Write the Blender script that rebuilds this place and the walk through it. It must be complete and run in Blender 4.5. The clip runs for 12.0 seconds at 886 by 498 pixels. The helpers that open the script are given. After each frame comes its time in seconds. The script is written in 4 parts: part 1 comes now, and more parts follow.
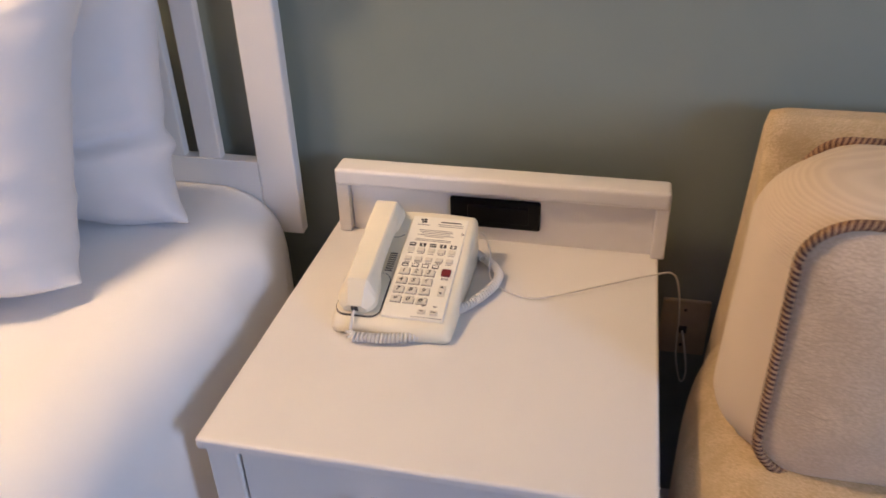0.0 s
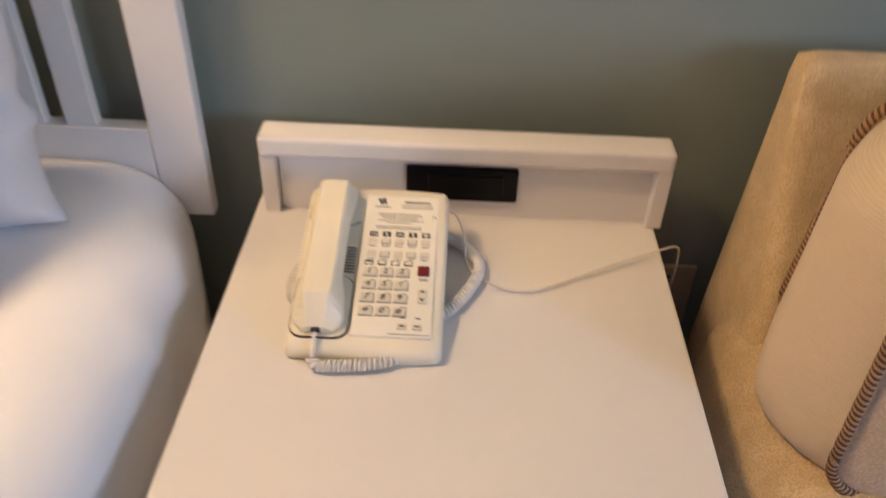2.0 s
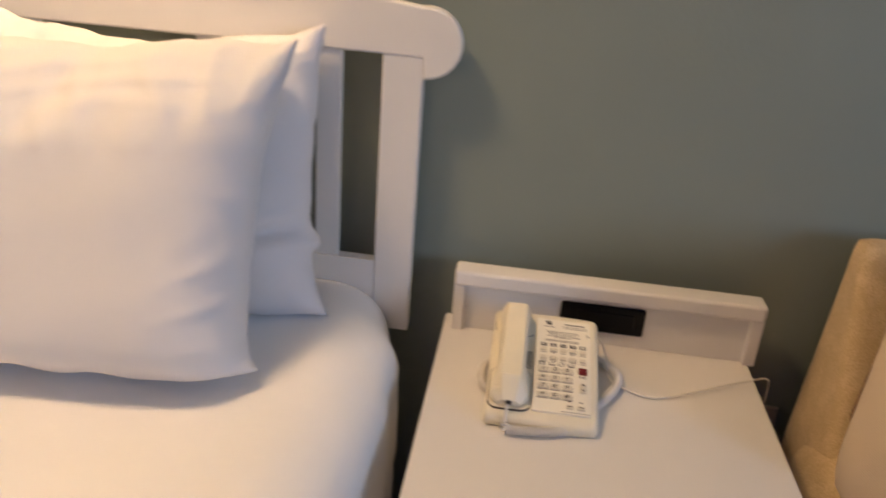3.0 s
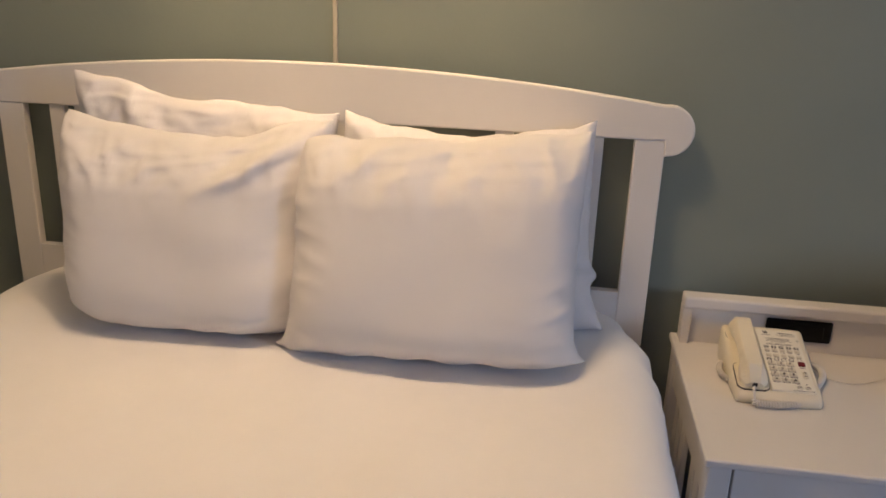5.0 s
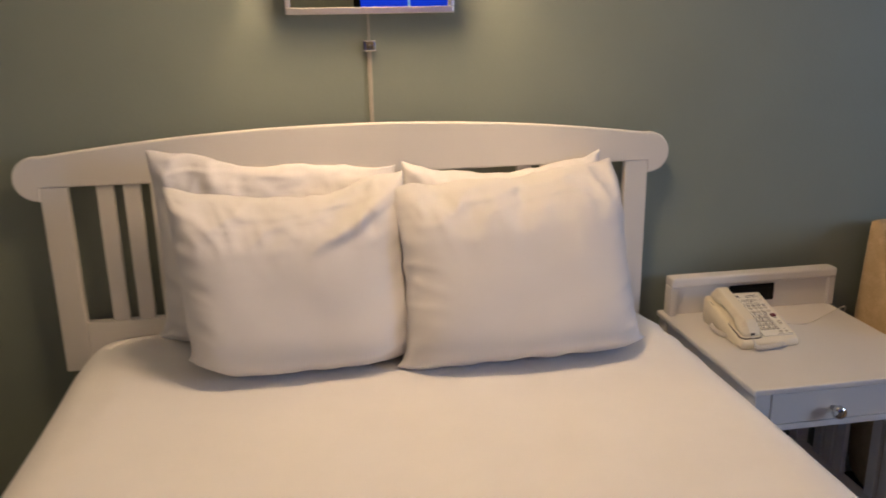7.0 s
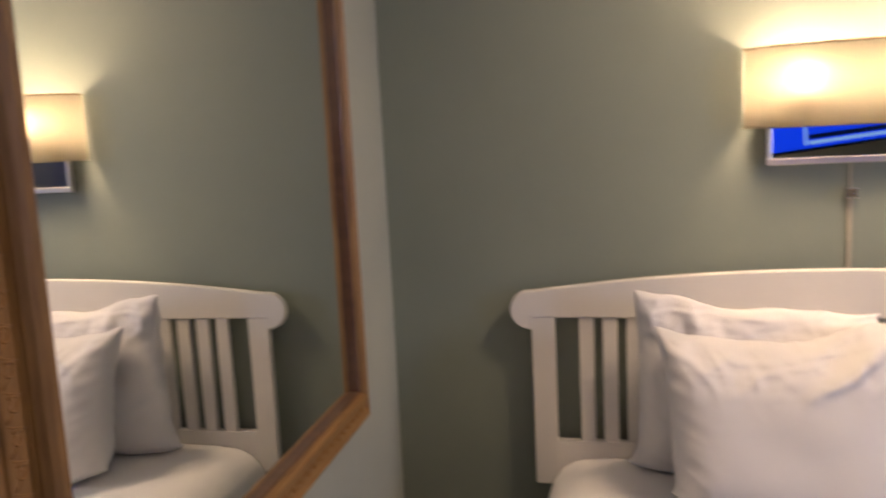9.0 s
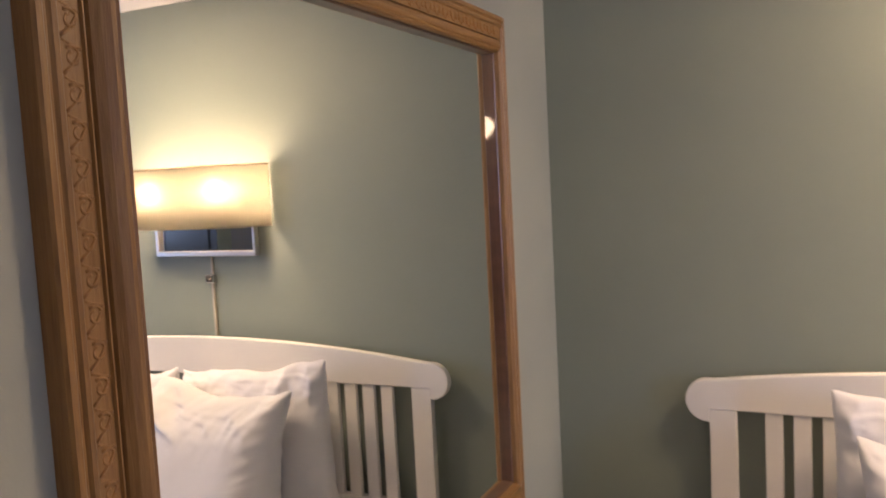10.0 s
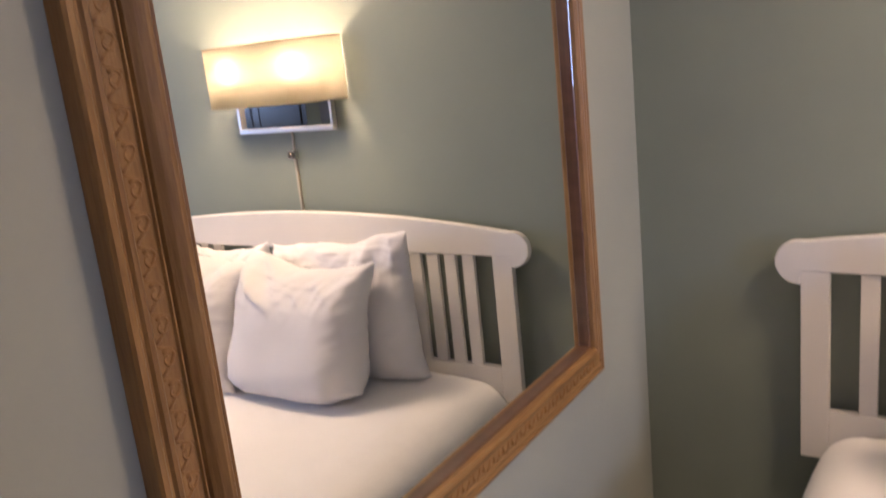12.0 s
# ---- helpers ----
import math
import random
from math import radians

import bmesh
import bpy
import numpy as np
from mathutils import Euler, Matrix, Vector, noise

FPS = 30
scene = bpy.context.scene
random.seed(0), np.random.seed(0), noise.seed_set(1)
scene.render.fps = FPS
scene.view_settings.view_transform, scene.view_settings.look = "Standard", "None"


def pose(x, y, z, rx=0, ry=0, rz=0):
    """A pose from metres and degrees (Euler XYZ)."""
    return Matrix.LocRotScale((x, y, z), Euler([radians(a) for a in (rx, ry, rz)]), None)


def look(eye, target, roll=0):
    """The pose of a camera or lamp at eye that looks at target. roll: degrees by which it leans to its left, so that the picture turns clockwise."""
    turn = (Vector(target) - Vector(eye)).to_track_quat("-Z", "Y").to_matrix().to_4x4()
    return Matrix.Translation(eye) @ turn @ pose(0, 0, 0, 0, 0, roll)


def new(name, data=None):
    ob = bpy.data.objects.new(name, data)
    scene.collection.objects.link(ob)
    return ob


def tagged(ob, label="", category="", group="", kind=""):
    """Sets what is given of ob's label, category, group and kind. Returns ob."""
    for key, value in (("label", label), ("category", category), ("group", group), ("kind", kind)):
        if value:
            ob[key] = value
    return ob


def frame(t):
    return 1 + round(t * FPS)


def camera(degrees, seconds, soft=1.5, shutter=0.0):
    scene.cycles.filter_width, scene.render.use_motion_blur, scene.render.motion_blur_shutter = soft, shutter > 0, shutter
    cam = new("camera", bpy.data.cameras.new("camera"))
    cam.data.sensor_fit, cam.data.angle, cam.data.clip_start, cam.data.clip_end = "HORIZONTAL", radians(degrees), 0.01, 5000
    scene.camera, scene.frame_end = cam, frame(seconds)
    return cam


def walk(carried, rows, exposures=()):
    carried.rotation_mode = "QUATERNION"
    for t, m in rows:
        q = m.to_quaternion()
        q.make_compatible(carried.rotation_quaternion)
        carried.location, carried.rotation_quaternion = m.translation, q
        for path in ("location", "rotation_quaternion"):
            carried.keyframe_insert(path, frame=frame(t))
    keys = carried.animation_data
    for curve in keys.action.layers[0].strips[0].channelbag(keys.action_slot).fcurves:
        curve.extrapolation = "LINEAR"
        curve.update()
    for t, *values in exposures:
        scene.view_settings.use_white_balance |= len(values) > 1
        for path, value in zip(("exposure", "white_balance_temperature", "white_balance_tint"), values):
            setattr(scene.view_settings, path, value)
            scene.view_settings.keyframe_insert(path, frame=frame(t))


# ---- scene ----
cam = camera(57.6, 12.0, 1.6, 0.5)
PATH = [
    (0, (0.507, -0.097, 1.340), (0.110, 1.556, 0.288), -1.8),
    (0.5, (0.418, 0.055, 1.310), (0.098, 1.667, 0.169), -3.8),
    (1, (0.386, 0.183, 1.264), (0.165, 1.705, -0.015), -3.7),
    (1.5, (0.372, 0.215, 1.229), (0.299, 1.710, -0.097), -0.4),
    (2, (0.326, 0.126, 1.293), (0.299, 1.698, 0.058), 2.0),
    (2.5, (0.245, -0.085, 1.339), (0.182, 1.671, 0.383), 3.6),
    (3, (0.164, -0.240, 1.369), (0.001, 1.578, 0.553), 4.7),
    (3.5, (0.078, -0.338, 1.396), (-0.233, 1.500, 0.671), 3.1),
    (3.7, (0.047, -0.387, 1.41), (-0.315, 1.449, 0.704), 1.7),
    (5.3, (-0.302, -0.826, 1.446), (-0.478, 1.066, 0.822), 1.9),
    (5.5, (-0.351, -0.853, 1.446), (-0.45, 1.048, 0.833), 1.5),
    (6, (-0.525, -0.861, 1.461), (-0.427, 1.048, 0.872), -0.2),
    (6.5, (-0.741, -0.934, 1.475), (-0.472, 0.968, 0.918), -0.7),
    (6.7, (-0.813, -0.989, 1.489), (-0.487, 0.904, 0.929), -0.7),
    (8.5, (-1.243, -1.143, 1.652), (-1.39, 0.801, 1.205), -3.9),
    (9, (-1.283, -1.172, 1.653), (-1.741, 0.753, 1.362), -2.9),
    (9.5, (-1.249, -1.121, 1.699), (-2.008, 0.716, 1.476), -2.5),
    (10, (-1.225, -1.048, 1.731), (-2.141, 0.722, 1.563), -3.0),
    (10.5, (-1.194, -1.017, 1.768), (-2.261, 0.672, 1.665), -4.0),
    (11, (-1.182, -1.004, 1.761), (-2.351, 0.615, 1.656), -4.4),
    (11.5, (-1.174, -0.997, 1.749), (-2.358, 0.591, 1.472), -5.3),
    (12, (-1.187, -0.991, 1.713), (-2.309, 0.599, 1.252), -6.1),
]
LIGHT_LEVEL = [  # seconds, stops, kelvin, tint
    (0.0, 0.30, 7200, 20), (1.5, 0.29, 7700, 17), (2.5, 0.25, 7500, 16.5), (3.5, -0.42, 8100, 17), (5.5, -0.48, 7300, 15), (6.5, -0.48, 7400, 15),
    (8.5, -0.42, 6700, 19), (9.5, -0.03, 6700, 20), (10.5, 0.09, 6500, 22), (12.0, 0.17, 6300, 23)]
walk(cam, [(t, look(eye, target, roll)) for t, eye, target, roll in PATH], LIGHT_LEVEL)

# ---- light ----
BULB_POWER, FILL_PENDANT_POWER, TV_POWER, WINDOW_POWER = 290.0, 60.0, 0.8, 62.0
world = bpy.data.worlds.new("world")
world.use_nodes = True
sky = world.node_tree.nodes.new("ShaderNodeTexSky")
sky.sky_type, sky.sun_disc, sky.sun_elevation, sky.sun_rotation = "NISHITA", False, radians(35), radians(120)
world.node_tree.links.new(sky.outputs[0], world.node_tree.nodes["Background"].inputs["Color"])
world.node_tree.nodes["Background"].inputs["Strength"].default_value = 0.08
scene.world = world
window_light = bpy.data.lights.new("window_daylight", "AREA")
window_light.shape, window_light.size, window_light.size_y = "RECTANGLE", 0.5, 1.0
window_light.energy, window_light.color = WINDOW_POWER, (0.42, 0.62, 1.0)
new("window_daylight", window_light).matrix_world = look((3.42, -1.75, 1.82), (0, 0.35, 0.9))

# ---- room plan: x along the headboard wall, y towards it, z up ----
XL, XR, YB, YF, ZC = -1.974, 3.4, 1.06, -3.0, 2.405
SKEW = radians(1.5)  # the mirror wall is a little out of square
BED_TOP = 0.742
TABLE = 0.677


# ---- materials ----
def material(name):
    m = bpy.data.materials.new(name)
    m.use_nodes = True
    n = m.node_tree.nodes
    return m, n, m.node_tree.links, n["Principled BSDF"]


def coords(n, l, scale=(1, 1, 1)):
    tc = n.new("ShaderNodeTexCoord")
    mp = n.new("ShaderNodeMapping")
    mp.inputs["Scale"].default_value = scale
    l.new(tc.outputs["Object"], mp.inputs["Vector"])
    return mp.outputs["Vector"]


def noise_tex(n, l, vec, scale, detail=4.0, rough=0.55):
    t = n.new("ShaderNodeTexNoise")
    t.inputs["Scale"].default_value, t.inputs["Detail"].default_value, t.inputs["Roughness"].default_value = scale, detail, rough
    l.new(vec, t.inputs["Vector"])
    return t.outputs["Fac"]


def ramp(n, l, fac, stops):
    r = n.new("ShaderNodeValToRGB")
    while len(r.color_ramp.elements) < len(stops):
        r.color_ramp.elements.new(0.5)
    for e, (p, c) in zip(r.color_ramp.elements, stops):
        e.position, e.color = p, (*c, 1)
    l.new(fac, r.inputs["Fac"])
    return r.outputs["Color"]


def bump(n, l, bsdf, height, strength, distance, chain=None):
    b = n.new("ShaderNodeBump")
    b.inputs["Strength"].default_value, b.inputs["Distance"].default_value = strength, distance
    l.new(height, b.inputs["Height"])
    if chain:
        l.new(chain, b.inputs["Normal"])
    l.new(b.outputs["Normal"], bsdf.inputs["Normal"])
    return b.outputs["Normal"]


def tone(c, k):
    return tuple(min(1.0, v * k) for v in c)


def paint(name, c, rough=0.5, peel=120.0, depth=0.0006, vary=0.05, strength=0.6):
    m, n, l, b = material(name)
    v = coords(n, l)
    l.new(ramp(n, l, noise_tex(n, l, v, 2.3, 5), [(0.3, tone(c, 1 - vary)), (0.7, tone(c, 1 + vary))]), b.inputs["Base Color"])
    b.inputs["Roughness"].default_value = rough
    first = bump(n, l, b, noise_tex(n, l, v, peel, 2), strength, depth)
    bump(n, l, b, noise_tex(n, l, v, 9, 3), 0.25, 0.002, first)
    return m


def fabric(name, c, thread=900.0, rough=0.9, vary=0.06, wrinkle=0.004, sheen=0.1):
    m, n, l, b = material(name)
    v = coords(n, l)
    l.new(ramp(n, l, noise_tex(n, l, v, 6, 5), [(0.3, tone(c, 1 - vary)), (0.7, tone(c, 1 + vary))]), b.inputs["Base Color"])
    b.inputs["Roughness"].default_value = rough
    b.inputs["Sheen Weight"].default_value = sheen
    first = bump(n, l, b, noise_tex(n, l, v, thread, 1), 0.25, 0.0006)
    bump(n, l, b, noise_tex(n, l, v, 14, 4), 0.35, wrinkle, first)
    return m


def weave(name, c1, c2, scale, rough=0.95, axis="Z", depth=0.0015, ribs=0.0):
    """Coarse cloth: crossed bands of thread."""
    m, n, l, b = material(name)
    v = coords(n, l)
    wob = noise_tex(n, l, v, 40, 3)
    outs = []
    for ax, k in (("X", 1.0), ("Y", 1.0), ("Z", 1.0)):
        w = n.new("ShaderNodeTexWave")
        w.bands_direction = ax
        w.inputs["Scale"].default_value = scale * k
        w.inputs["Distortion"].default_value = 1.2
        w.inputs["Detail"].default_value = 1.0
        l.new(v, w.inputs["Vector"])
        outs.append(w.outputs["Fac"])
    a = n.new("ShaderNodeMath")
    a.operation = "MULTIPLY"
    l.new(outs[0], a.inputs[0])
    l.new(outs[2], a.inputs[1])
    d = n.new("ShaderNodeMath")
    d.operation = "MULTIPLY_ADD"
    l.new(outs[1], d.inputs[0])
    d.inputs[1].default_value = 0.4
    l.new(a.outputs[0], d.inputs[2])
    e = n.new("ShaderNodeMath")
    e.operation = "MULTIPLY_ADD"
    l.new(wob, e.inputs[0])
    e.inputs[1].default_value = 0.5
    l.new(d.outputs[0], e.inputs[2])
    if ribs:
        sp, cm, add = n.new("ShaderNodeSeparateXYZ"), n.new("ShaderNodeCombineXYZ"), n.new("ShaderNodeMath")
        l.new(v, sp.inputs[0])
        add.operation = "MULTIPLY_ADD"
        l.new(sp.outputs["X"], add.inputs[0])
        add.inputs[1].default_value = 0.06
        l.new(sp.outputs["Z"], add.inputs[2])
        l.new(add.outputs[0], cm.inputs["Z"])
        for link_in in list(n["Wave Texture.002"].inputs["Vector"].links):
            l.remove(link_in)
        l.new(cm.outputs[0], n["Wave Texture.002"].inputs["Vector"])
    h = outs[2] if ribs else e.outputs[0]
    l.new(ramp(n, l, h, [(0.15, c1), (0.9, c2)]), b.inputs["Base Color"])
    b.inputs["Roughness"].default_value = rough
    b.inputs["Sheen Weight"].default_value = 0.15
    bump(n, l, b, h, 0.8, depth)
    return m


def speckle(name, c1, c2, scale, wrinkle=0.003, depth=0.0012):
    """Upholstery cloth with a fine uneven weave."""
    m, n, l, b = material(name)
    v = coords(n, l)
    vo = n.new("ShaderNodeTexVoronoi")
    vo.inputs["Scale"].default_value = scale
    l.new(v, vo.inputs["Vector"])
    a = n.new("ShaderNodeMath")
    a.operation = "MULTIPLY_ADD"
    l.new(vo.outputs["Distance"], a.inputs[0])
    a.inputs[1].default_value = 0.7
    l.new(noise_tex(n, l, v, 26, 5), a.inputs[2])
    l.new(ramp(n, l, a.outputs[0], [(0.45, c2), (1.0, c1)]), b.inputs["Base Color"])
    b.inputs["Roughness"].default_value = 0.95
    b.inputs["Sheen Weight"].default_value = 0.15
    first = bump(n, l, b, vo.outputs["Distance"], 0.6, depth)
    bump(n, l, b, noise_tex(n, l, v, 12, 4), 0.4, wrinkle, first)
    return m


def wood(name, stops, stretch, rough=0.42):
    m, n, l, b = material(name)
    v = coords(n, l, stretch)
    g = noise_tex(n, l, v, 14, 8, 0.65)
    l.new(ramp(n, l, g, stops), b.inputs["Base Color"])
    b.inputs["Roughness"].default_value = rough
    first = bump(n, l, b, g, 0.35, 0.002)
    bump(n, l, b, noise_tex(n, l, v, 60, 3), 0.3, 0.0008, first)
    return m


def plain(name, c, rough=0.4, metal=0.0, grain=0.06, coat=0.0):
    m, n, l, b = material(name)
    v = coords(n, l)
    l.new(ramp(n, l, noise_tex(n, l, v, 35, 4), [(0.3, tone(c, 1 - grain)), (0.7, tone(c, 1 + grain))]), b.inputs["Base Color"])
    b.inputs["Roughness"].default_value, b.inputs["Metallic"].default_value = rough, metal
    b.inputs["Coat Weight"].default_value = coat
    return m


def glow(name, c, strength):
    m, n, l, b = material(name)
    b.inputs["Base Color"].default_value = (*tone(c, 0.8), 1)
    b.inputs["Emission Color"].default_value = (*c, 1)
    b.inputs["Emission Strength"].default_value = strength
    return m


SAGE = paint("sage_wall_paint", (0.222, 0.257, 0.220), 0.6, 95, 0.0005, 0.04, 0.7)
# West wall only: base colour set paler and greyer than SAGE.
SAGE_GREY = paint("west_wall_grey_sage", (0.35, 0.37, 0.322), 0.6, 95, 0.0005, 0.04, 0.7)
CEILING = paint("white_ceiling_paint", (0.78, 0.76, 0.73), 0.8, 160, 0.001)
TRIM = paint("white_trim_paint", (0.8, 0.79, 0.76), 0.4, 60, 0.0003)
WHITE = paint("white_furniture_paint", (0.74, 0.715, 0.68), 0.38, 55, 0.0004, 0.03, 0.4)
CARPET = fabric("brown_carpet", (0.12, 0.085, 0.06), 500, 0.95, 0.25, 0.004)
LINEN = fabric("white_cotton", (0.70, 0.69, 0.70), 1300, 0.85, 0.02, 0.0028, 0.05)
SPREAD = fabric("white_bedspread_cotton", (0.85, 0.84, 0.83), 1000, 0.85, 0.02, 0.004, 0.05)
BASE_CLOTH = fabric("bed_base_cloth", (0.3, 0.27, 0.24), 700)
UPHOLSTERY = speckle("cream_settee_cloth", (0.50, 0.36, 0.195), (0.70, 0.53, 0.33), 400)
KNIT = weave("cream_ribbed_knit", (0.66, 0.51, 0.35), (0.71, 0.563, 0.395), 92, depth=0.0007, ribs=1.0)
CHENILLE = speckle("beige_chenille", (0.57, 0.44, 0.31), (0.70, 0.56, 0.41), 300, 0.005, 0.0012)
ROPE_DARK = plain("dark_brown_cord", (0.095, 0.034, 0.02), 0.8, 0, 0.3)
ROPE_LIGHT = plain("tan_cord", (0.42, 0.25, 0.13), 0.8, 0, 0.3)
PHONE = plain("ivory_plastic", (0.78, 0.715, 0.56), 0.38, 0, 0.02)
PHONE_FACE = plain("ivory_faceplate", (0.84, 0.80, 0.68), 0.3, 0, 0.02)
KEYCAP = plain("ivory_key_plastic", (0.70, 0.65, 0.53), 0.4, 0, 0.03)
INK = plain("black_print", (0.03, 0.027, 0.025), 0.6)
INK_SOFT = plain("grey_print", (0.16, 0.14, 0.12), 0.6)
RED = plain("dark_red_plastic", (0.16, 0.006, 0.01), 0.35)
SEAM = plain("dark_recess", (0.06, 0.05, 0.04), 0.7)
CORD = plain("white_cord_plastic", (0.68, 0.65, 0.6), 0.45)
BLACK = plain("black_plastic", (0.006, 0.0055, 0.0055), 0.28)
BLACK.node_tree.nodes["Principled BSDF"].inputs["Specular IOR Level"].default_value = 0.15
CHROME = plain("polished_chrome", (0.78, 0.76, 0.74), 0.12, 1.0, 0.02)
SATIN = plain("satin_chrome", (0.78, 0.76, 0.74), 0.32, 1.0, 0.02)
MIRROR = plain("silvered_glass", (0.9, 0.92, 0.91), 0.0, 1.0, 0.0)
CABLE_COVER = plain("beige_cord_cover", (0.42, 0.38, 0.31), 0.5)
OUTLET = plain("almond_outlet_plastic", (0.42, 0.34, 0.24), 0.4)
OAK_STOPS = [(0.25, (0.168, 0.081, 0.023)), (0.5, (0.255, 0.132, 0.042)), (0.75, (0.345, 0.190, 0.063))]
OAK_V = wood("oak_upright_grain", OAK_STOPS, (9, 9, 0.7))
OAK_H = wood("oak_level_grain", OAK_STOPS, (9, 0.7, 9))
OAK_CARVED = wood("oak_carving", [(0.25, (0.19, 0.083, 0.021)), (0.5, (0.285, 0.138, 0.039)), (0.75, (0.37, 0.19, 0.058))], (6, 6, 2))
SLIP = plain("dark_lacquered_oak", (0.115, 0.052, 0.026), 0.32, 0.0, 0.2, 0.6)
DARK_WOOD = wood("dark_stained_wood", [(0.25, (0.020, 0.010, 0.006)), (0.5, (0.036, 0.018, 0.010)), (0.75, (0.055, 0.028, 0.015))], (9, 9, 0.7), 0.4)
SHADE_TRIM = plain("brown_shade_edge", (0.3, 0.16, 0.06), 0.7)
BULB = glow("warm_bulb_glass", (1.0, 0.73, 0.46), BULB_POWER)
GLOBE = glow("warm_fill_and_globe", (1.0, 0.75, 0.49), FILL_PENDANT_POWER)
TV_BLUE = glow("blue_screen", (0.0, 0.055, 1.0), TV_POWER)
TV_PALE = glow("pale_screen_panel", (0.25, 0.5, 1.0), TV_POWER)
TV_DARK = glow("dark_screen_band", (0.004, 0.01, 0.05), TV_POWER * 0.3)


def shade_cloth(name, thin, thick):
    m, n, l, b = material(name)
    v = coords(n, l)
    c = ramp(n, l, noise_tex(n, l, v, 220, 2), [(0.3, thick), (0.7, thin)])
    d = n.new("ShaderNodeBsdfDiffuse")
    t = n.new("ShaderNodeBsdfTranslucent")
    l.new(c, d.inputs["Color"])
    l.new(c, t.inputs["Color"])
    mix = n.new("ShaderNodeMixShader")
    mix.inputs[0].default_value = 0.85
    l.new(d.outputs[0], mix.inputs[1])
    l.new(t.outputs[0], mix.inputs[2])
    l.new(mix.outputs[0], n["Material Output"].inputs["Surface"])
    return m


SHADE = shade_cloth("cream_lampshade_cloth", (0.60, 0.565, 0.495), (0.56, 0.525, 0.455))


# ---- mesh tools ----
def thing(name, at, label, category, group="", kind=""):
    ob = new(name)
    ob.location = at
    return tagged(ob, label, category, group, kind)


def link(name, bm, mat, smooth=False):
    me = bpy.data.meshes.new(name)
    if smooth:
        for f in bm.faces:
            f.smooth = True
    bm.to_mesh(me)
    bm.free()
    me.materials.append(mat)
    return new(name, me)


def part(name, bm, mat, parent, label="", smooth=False):
    """One mesh under a thing or a part; its vertices are in world metres."""
    ob = link(name, bm, mat, smooth)
    if parent:
        ob.parent = parent
        bpy.context.view_layer.update()
        ob.matrix_parent_inverse = parent.matrix_world.inverted()
    if label:
        tagged(ob, label)
    return ob


def setting(name, bm, mat, label, category, smooth=False):
    return tagged(link(name, bm, mat, smooth), label, category, "", "structure")


def box(x0, x1, y0, y1, z0, z1, bevel=0.0, seg=2, bm=None, m=None):
    bm = bm or bmesh.new()
    made = bmesh.ops.create_cube(bm, size=1.0, matrix=Matrix.Translation(((x0 + x1) / 2, (y0 + y1) / 2, (z0 + z1) / 2)) @ Matrix.Diagonal((x1 - x0, y1 - y0, z1 - z0, 1)))
    if bevel:
        edges = list({e for v in made["verts"] for e in v.link_edges})
        bmesh.ops.bevel(bm, geom=edges, offset=bevel, segments=seg, profile=0.5, affect="EDGES")
    if m:
        bmesh.ops.transform(bm, matrix=m, verts=bm.verts)
    return bm


def prism(outline, axis, a, b, bevel=0.0, seg=2):
    """A closed outline of (u, v) swept from a to b. axis 'x': (u,v)=(y,z); 'y': (x,z); 'z': (x,y)."""
    bm = bmesh.new()
    put = {"x": lambda u, v, w: (w, u, v), "y": lambda u, v, w: (u, w, v), "z": lambda u, v, w: (u, v, w)}[axis]
    lo = [bm.verts.new(put(u, v, a)) for u, v in outline]
    hi = [bm.verts.new(put(u, v, b)) for u, v in outline]
    caps = [bm.faces.new(lo), bm.faces.new(hi)]
    for i in range(len(lo)):
        j = (i + 1) % len(lo)
        bm.faces.new((lo[i], lo[j], hi[j], hi[i]))
    bmesh.ops.recalc_face_normals(bm, faces=bm.faces)
    if bevel:
        edges = list({e for f in caps for e in f.edges})
        bmesh.ops.bevel(bm, geom=edges, offset=bevel, segments=seg, profile=0.5, affect="EDGES")
    return bm


def soft_box(x0, x1, y0, y1, z0, z1, r, step=0.03, shape=None):
    """A padded box: rounded by r all round, then bent by shape(point) if given."""
    bm = bmesh.new()
    lo, hi = Vector((x0, y0, z0)), Vector((x1, y1, z1))
    cells = [max(4, int((hi[i] - lo[i]) / step)) for i in range(3)]
    seen = {}

    def vert(i, j, k):
        key = (i, j, k)
        if key not in seen:
            p = Vector([lo[a] + (hi[a] - lo[a]) * q / cells[a] for a, q in enumerate(key)])
            core = Vector([min(max(p[a], lo[a] + r), hi[a] - r) for a in range(3)])
            d = p - core
            if d.length > 1e-9:
                p = core + d.normalized() * min(r, max(abs(c) for c in d) if d.length else 0)
            if shape:
                p = shape(p)
            seen[key] = bm.verts.new(p)
        return seen[key]

    for a in range(3):
        b, c = (a + 1) % 3, (a + 2) % 3
        for end in (0, cells[a]):
            for i in range(cells[b]):
                for j in range(cells[c]):
                    quad = []
                    for di, dj in ((0, 0), (1, 0), (1, 1), (0, 1)):
                        key = [0, 0, 0]
                        key[a], key[b], key[c] = end, i + di, j + dj
                        quad.append(vert(*key))
                    bm.faces.new(quad)
    bmesh.ops.recalc_face_normals(bm, faces=bm.faces)
    return bm


